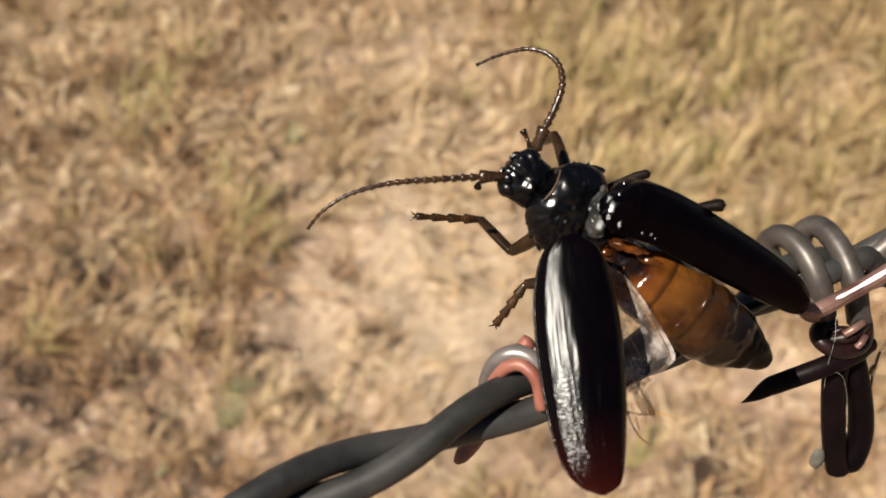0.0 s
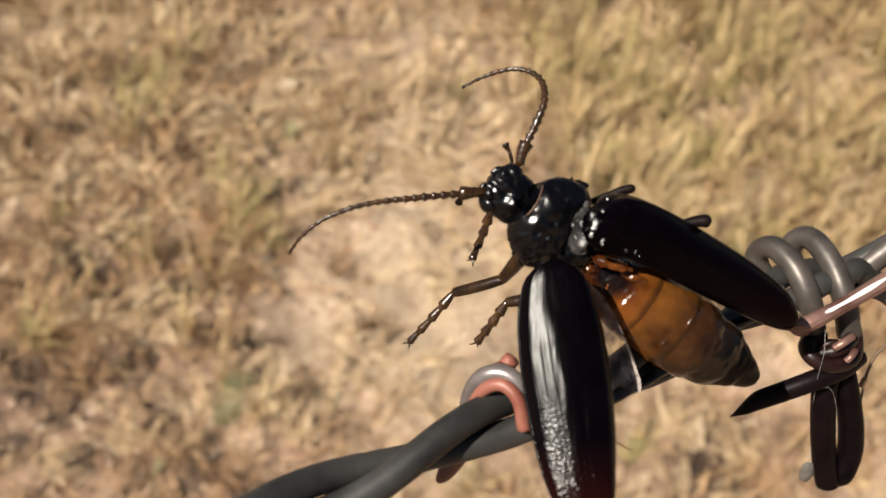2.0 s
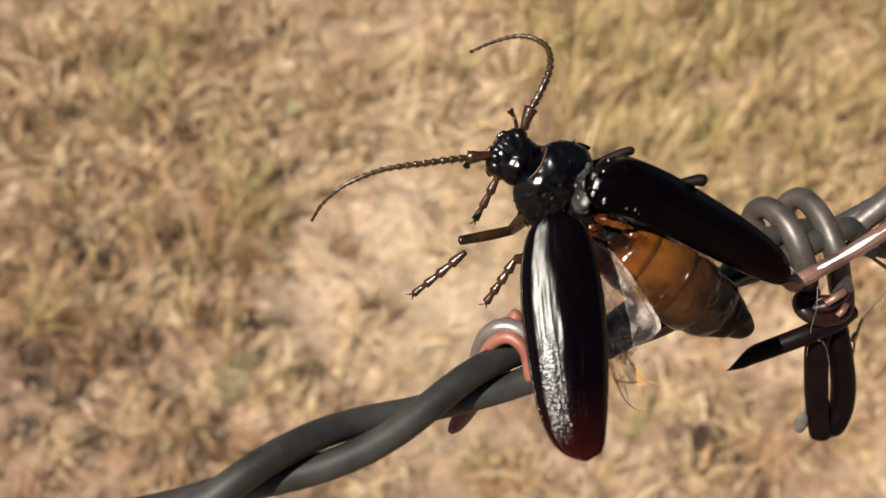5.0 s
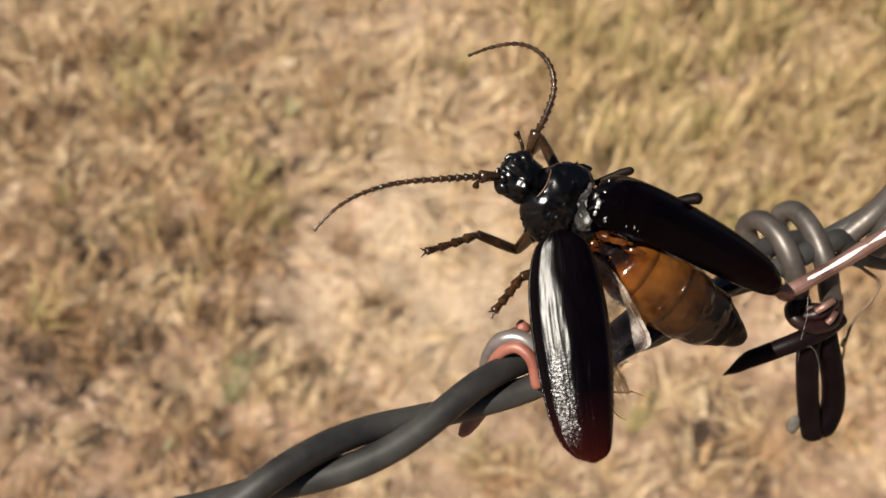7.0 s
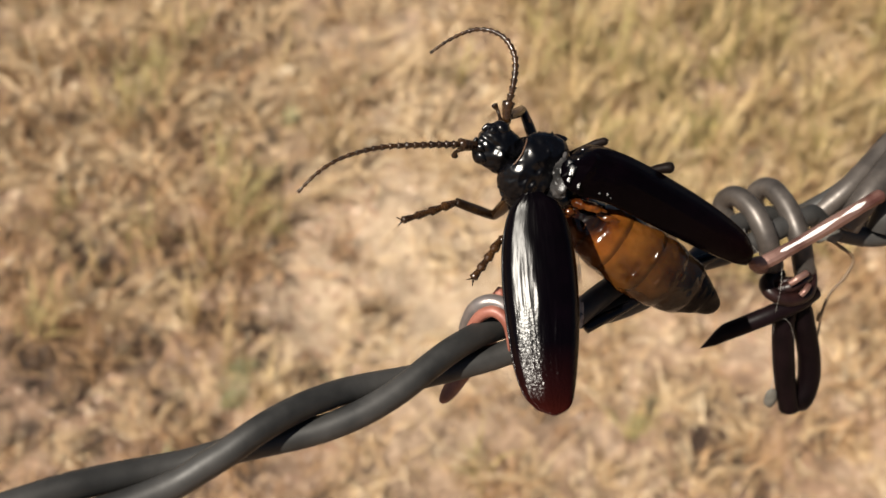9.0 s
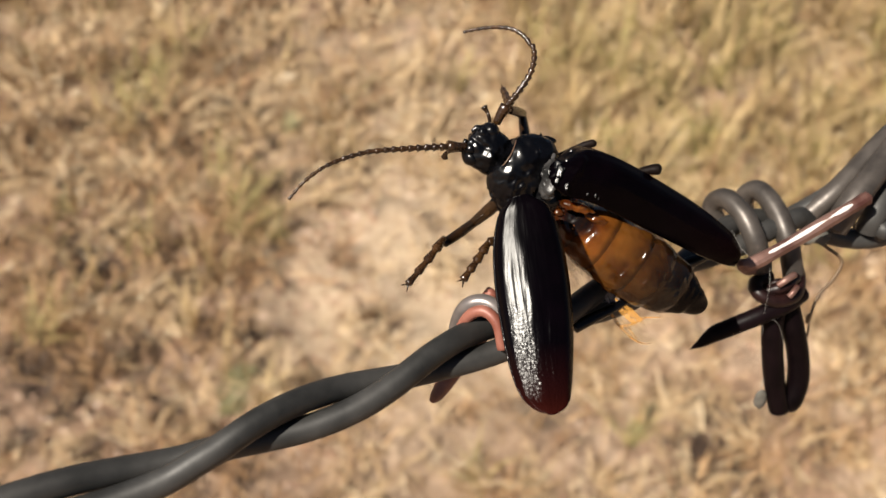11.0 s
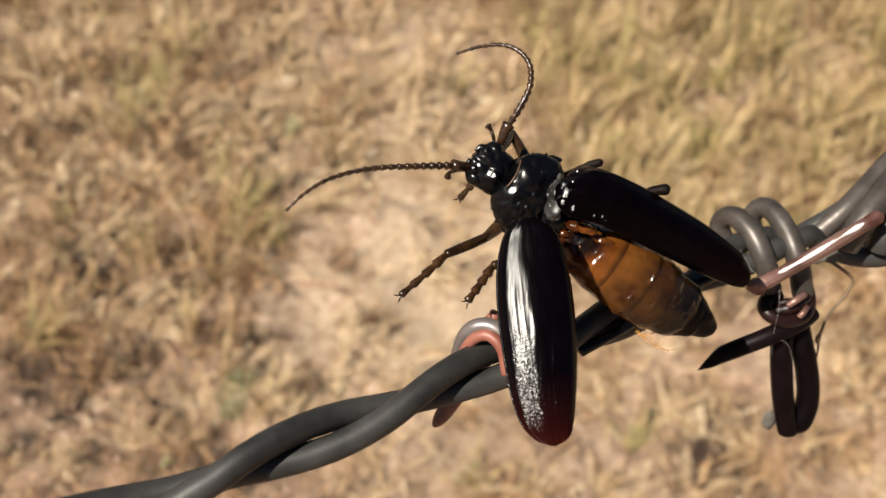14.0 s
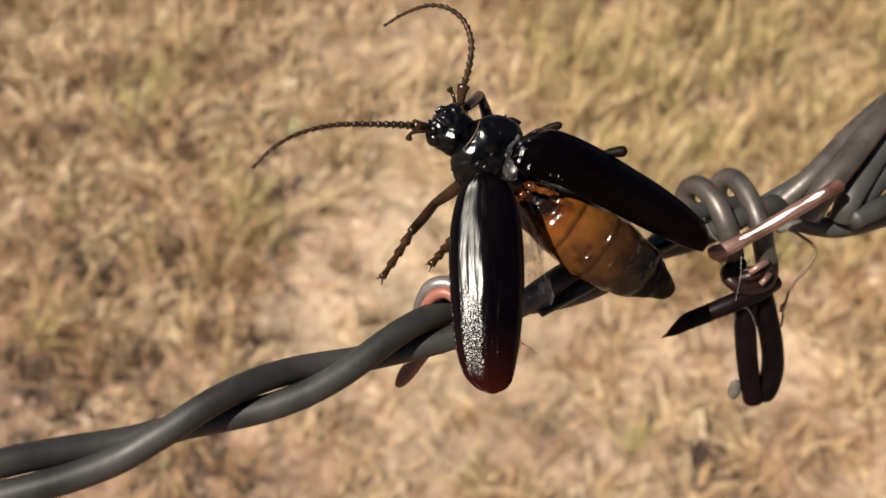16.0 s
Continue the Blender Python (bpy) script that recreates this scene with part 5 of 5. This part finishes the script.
FORE_R_ROWS = (
    (0, (967.6, 239.2, 83.1), (937.8, 245.5, 88.5), (906.3, 280, 95.2)),
    (0.2, (929.5, 310.7, 85.1), (887.1, 328, 90.2), (866.4, 387.6, 84.8)),
    (0.5, (1041.3, 269, 83.5), (968.1, 219, 84.9), (935, 151.1, 89.3)),
    (0.7, (1018.4, 264.5, 84.3), (942.9, 267.5, 88), (900.4, 215.7, 93.1)),
    (1, (1042.8, 264, 83.1), (1015.4, 183.6, 84.6), (1031.4, 91.9, 87.2)),
    (1.2, (1034.6, 254.2, 83), (962.6, 197.6, 82.7), (947.2, 127.5, 87.3)),
    (1.5, (989.4, 240.5, 83.4), (951.9, 219.8, 88.3), (928.3, 179, 94.1)),
    (1.7, (998.2, 252.2, 84.2), (988.2, 180.1, 86.7), (994.5, 92.1, 89.6)),
    (2, (932.8, 318.8, 85.3), (889.4, 341.7, 90.3), (862.7, 417.8, 86)),
    (2.2, (917.3, 315.3, 84.3), (885.2, 360.4, 89), (860.4, 424, 94.5)),
    (2.5, (998.1, 238.9, 83.1), (949, 239.9, 88.1), (878.9, 235.9, 93.7)),
    (2.7, (988.1, 223.9, 80), (952.8, 240.9, 85.4), (919.6, 246.8, 92.2)),
    (3, (1044.3, 258.7, 82.7), (989.7, 196.3, 84.9), (964.6, 112.6, 88.2)),
    (3.2, (985.6, 225.5, 81.2), (913.1, 215.1, 84.9), (871.4, 154.6, 89.5)),
    (3.5, (1023.6, 249.7, 83.2), (1002.1, 176.7, 85.7), (1016.2, 90.3, 88.6)),
    (3.7, (1047.9, 243.7, 79.9), (1021.2, 158, 81.1), (1017.2, 82.5, 85.3)),
    (4, (936.5, 322.2, 85.4), (895.1, 348.4, 90.4), (869.9, 427.9, 86.3)),
    (6.5, (979.7, 249.7, 84.1), (945.7, 253.5, 79.3), (919.5, 273.1, 86.2)),
    (7, (957, 245, 83.3), (940, 270, 88.9), (915, 300, 82.8)),
    (7.5, (960.5, 243.3, 83.3), (945.7, 265.4, 78.3), (920.1, 292.9, 85.2)),
    (8, (1018.7, 240, 82.6), (950.5, 234, 86.7), (883.1, 190.5, 81.9)),
    (8.5, (1037.6, 258, 83.1), (959.7, 213.6, 84.4), (927.9, 162.2, 78.2)),
    (9, (963.8, 241.6, 83.2), (940.4, 256, 78.2), (916.6, 281.4, 85.2)),
    (11.5, (984.8, 244.4, 83.7), (962.4, 241, 78.5), (950.6, 201.5, 84.7)),
    (12, (954.7, 332.2, 76.8), (907.7, 356.4, 81.8), (884.5, 438.4, 77.2)),
    (12.5, (993.2, 237.3, 83), (951.5, 261.5, 78.8), (925.9, 280.4, 85.8)),
    (13, (1044.6, 264.1, 83), (1009.2, 195.9, 79.7), (1005.1, 103.6, 82.9)),
    (13.5, (1006.3, 236.7, 82.7), (980.7, 178.4, 86.2), (967.7, 91.4, 80.8)),
    (14, (953.6, 246.1, 83.3), (930.8, 284.5, 78.9), (862.4, 363.9, 82.8)),
    (14.5, (979, 236, 82.9), (943.6, 266, 78.6), (918, 290.2, 85.5)),
    (15, (1045.6, 252.3, 82), (1022.7, 178, 84.4), (1036.8, 96.4, 78.4)),
    (15.5, (1037.5, 250.3, 82.5), (1010.5, 181.8, 78.7), (1006.3, 98.8, 82.6)),
    (16, (964.7, 240.6, 83.1), (946.2, 270.6, 78.4), (915.4, 286.8, 85.3)),
)
MID_L_ROWS = (
    (0, (922.1, 483.2, 81.5), (875.7, 547.1, 84)),
    (0.5, (921.1, 479.2, 81.5), (875.3, 549, 83.3)),
    (1, (921.3, 483.6, 81.4), (877.9, 547.4, 84.1)),
    (1.5, (917.5, 486, 80.2), (875.5, 547.5, 83.2)),
    (2, (919.9, 486.1, 81.2), (873.6, 549.8, 83.7)),
    (2.5, (917.6, 479.8, 80.8), (872.9, 546.5, 83.2)),
    (3, (922.1, 481.5, 81.6), (872.5, 548, 83.5)),
    (3.5, (920.5, 481.9, 81.4), (875.3, 546.6, 83.8)),
    (4, (922.1, 483.1, 81.6), (877.1, 546.8, 84.1)),
    (6.5, (923.1, 482.7, 81.7), (877.8, 550.3, 79.3)),
    (7, (922, 490, 79.1), (875, 550, 76)),
    (7.5, (923.5, 486.4, 78.9), (873.3, 552.8, 76.3)),
    (8, (923.3, 483.5, 78.8), (868.3, 553, 77.1)),
    (8.5, (924.4, 480, 78.7), (876.1, 548.9, 80.9)),
    (9, (924.4, 482.3, 78.7), (877.2, 553.4, 76.4)),
    (11.5, (922.2, 485.4, 79), (878.1, 556.5, 76.5)),
    (12, (924.1, 488, 78.8), (878.7, 560.5, 76.5)),
    (12.5, (925.4, 488.1, 78.7), (874.6, 561.4, 77)),
    (13, (924.3, 487.7, 78.8), (879, 559.8, 76.5)),
    (13.5, (923.9, 481.6, 78.8), (875.1, 549.8, 81)),
    (14, (922.7, 488.1, 79), (880.2, 553.1, 75.9)),
    (14.5, (923.2, 485.6, 78.9), (879.6, 556.8, 76.3)),
    (15, (920.4, 484.3, 79.2), (876, 558.2, 77.1)),
    (15.5, (918, 487.4, 79.9), (877.4, 555.5, 77.1)),
    (16, (924.2, 504.1, 80.1), (886.9, 562.9, 76.4)),
)
FEELER_L_ROWS = (
    (0, 568.5, 401.4, 79.2),
    (0.5, 570.3, 383.3, 80.3),
    (1, 608.2, 407, 84.4),
    (1.5, 578.2, 434.8, 78.9),
    (2, 574.3, 414.2, 79.5),
    (2.5, 579, 409.3, 80.6),
    (3, 566.3, 394.2, 79.1),
    (3.5, 590.6, 364.1, 83.5),
    (4, 590, 402.3, 82.5),
    (6.5, 559.7, 407, 76.6),
    (7, 556, 408, 72.8),
    (7.5, 566.2, 400.8, 69),
    (8, 560.2, 377.9, 68.9),
    (8.5, 543.7, 353.3, 72.8),
    (9, 560.5, 403.2, 70.3),
    (11.5, 555, 405.5, 73.3),
    (12, 544.5, 359.1, 73.1),
    (12.5, 564, 357.4, 67.7),
    (13, 566.7, 391.3, 68.4),
    (13.5, 555.3, 369.5, 77.8),
    (14, 558.3, 395.4, 70.2),
    (14.5, 574.1, 378.8, 67.1),
    (15, 560.5, 395.5, 69.7),
    (15.5, 573.3, 403, 68),
    (16, 572.3, 403.3, 68.2),
)
FEELER_R_ROWS = (
    (0, 836.4, 125.6, 82.4),
    (0.5, 870.5, 83.6, 79.6),
    (1, 848.6, 105.2, 81.1),
    (1.5, 819.5, 128.6, 81.6),
    (2, 842.4, 143.2, 83.9),
    (2.5, 846.4, 120.8, 82.4),
    (3, 857.7, 100.3, 81),
    (3.5, 833, 92.1, 78.2),
    (4, 843.3, 150.1, 84.4),
    (6.5, 848.1, 96.3, 80),
    (7, 829, 99, 79),
    (7.5, 834.9, 134.8, 83),
    (8, 850.3, 96.5, 80.2),
    (8.5, 809.7, 100.8, 74.5),
    (9, 797, 139.1, 80.8),
    (11.5, 883.6, 93.8, 81.2),
    (12, 875.1, 104.2, 82),
    (12.5, 866.7, 100.9, 81.4),
    (13, 847.2, 103.8, 80.9),
    (13.5, 838.4, 90.5, 78.5),
    (14, 855.7, 104, 81.3),
    (14.5, 818.8, 93.7, 74.4),
    (15, 831.6, 101.6, 79.6),
    (15.5, 837.7, 108.7, 80.9),
    (16, 794.6, 120.9, 78.2),
)
CASE_ROWS = (
    (0, 1029.2, 811.0, 74.6),
    (0.5, 1047.8, 820.0, 74.5),
    (1, 1047.2, 819.7, 74.6),
    (1.5, 1045.9, 819.8, 74.6),
    (2, 1043.8, 820.1, 74.6),
    (2.5, 996.2, 814.8, 75.6),
    (3, 1022.8, 809.8, 75.6),
    (3.5, 1016.3, 811.5, 75.4),
    (4, 1018.8, 810.8, 75.3),
    (6.5, 1028.5, 813.9, 75.7),
    (7, 1031.9, 811.0, 74.5),
    (7.5, 1005.4, 812.7, 75.8),
    (8, 1001.8, 807.4, 77),
    (8.5, 998.7, 734.7, 79),
    (9, 1010.7, 789.4, 78.1),
    (11.5, 1032.8, 807.4, 76.8),
    (12, 1034.2, 807.7, 77.3),
    (12.5, 1007.5, 811.8, 78.1),
    (13, 1020.3, 812.5, 77.6),
    (13.5, 1008.5, 806.1, 76.8),
    (14, 1022.6, 810.0, 75.8),
    (14.5, 1028.2, 808.0, 77),
    (15, 1001.3, 783.9, 78.7),
    (15.5, 1001.8, 808.1, 77.7),
    (16, 996.2, 756.1, 79.6),
)

# turn of the hind wing about its root, in degrees
WING_ROWS = ((0, 4), (0.3, 30), (0.5, 38), (1.0, 42), (1.5, 40), (1.8, 10), (2.0, -6), (2.5, -3), (3.0, -8), (3.5, -12), (4.0, -22), (5.0, 5), (6.0, -10), (6.3, 25), (6.5, 0), (7.0, 0),
             (7.5, -16), (8.0, -22), (8.5, -8), (9.0, -24), (10.0, 5), (11.3, 32), (11.5, 36), (12.0, 30), (12.5, -24), (13.0, -14), (13.5, -6), (13.8, 30), (14.0, 34), (14.5, 1), (15.0, -22), (15.5, -22), (16.0, -14))


def swung(rows, hinge, rest, dip=1.0):
    """Poses of a part that swings about its hinge so that its rest direction turns to each place."""
    h, r = spot(*hinge), (spot(*rest) - spot(*hinge)).normalized()
    out = []
    for t, x, y, d in rows:
        to = (spot(x, y, rest[2] + (d - rest[2]) * dip) - h).normalized()
        slip = max(-1.0 * MM, (spot(x, y, rest[2] + (d - rest[2]) * dip) - h).length - (spot(*rest) - h).length) if dip < 1 else 0.0
        out.append((t, Matrix.Translation(h - BASE + to * slip) @ r.rotation_difference(to).to_matrix().to_4x4()))
    return out


def feeler(spec, rows, hinge, rest, straighten):
    """Keys the two halves of a feeler; straighten: the degrees by which its outer half lifts for a tip's place."""
    root, tip, bend = spec
    h, end = spot(*hinge), spot(*rest)
    axis = (VIEW.translation - bend).normalized()
    inner, outer = [], []
    for t, x, y, d in rows:
        lift = Matrix.Rotation(radians(-straighten(y)), 4, axis)
        r = (bend + lift @ (end - bend) - h).normalized()
        turn = r.rotation_difference((spot(x, y, d) - h).normalized()).to_matrix().to_4x4()
        inner.append((t, Matrix.Translation(h - BASE) @ turn))
        outer.append((t, Matrix.Translation(h + turn @ (bend - h) - BASE) @ turn @ lift))
    walk(root, inner)
    walk(tip, outer)


def motions():
    for spec, rows in ((FORE_L, FORE_L_ROWS), (FORE_R, FORE_R_ROWS), (MID_L, MID_L_ROWS)):
        for ob, keys in zip(spec[2], leg_rows(spec[0], spec[1], rows)):
            walk(ob, keys)
    feeler(ANT_L, FEELER_L_ROWS, (884, 311, 76.5), (556, 409, 73.5), lambda y: max(0.0, min(14.0, (404 - y) * 0.28)))
    feeler(ANT_R, FEELER_R_ROWS, (938, 268, 77.5), (829, 99, 79), lambda y: 0.0)
    walk(CASE_L, swung(CASE_ROWS, (985, 425, 75), (1047, 820, 74.5), 0.15))
    h = spot(1030, 445, 77.5)
    turn = (VIEW.translation - h).normalized()
    # swung inwards, the wing tucks in behind the abdomen
    tuck = lambda a: -turn * (7.5 * MM * max(0.0, min(1.0, (a - 8) / 18)))
    walk(WING_L, [(t, Matrix.Translation(h - BASE + tuck(a)) @ Matrix.Rotation(radians(a), 4, turn)) for t, a in WING_ROWS])


motions()
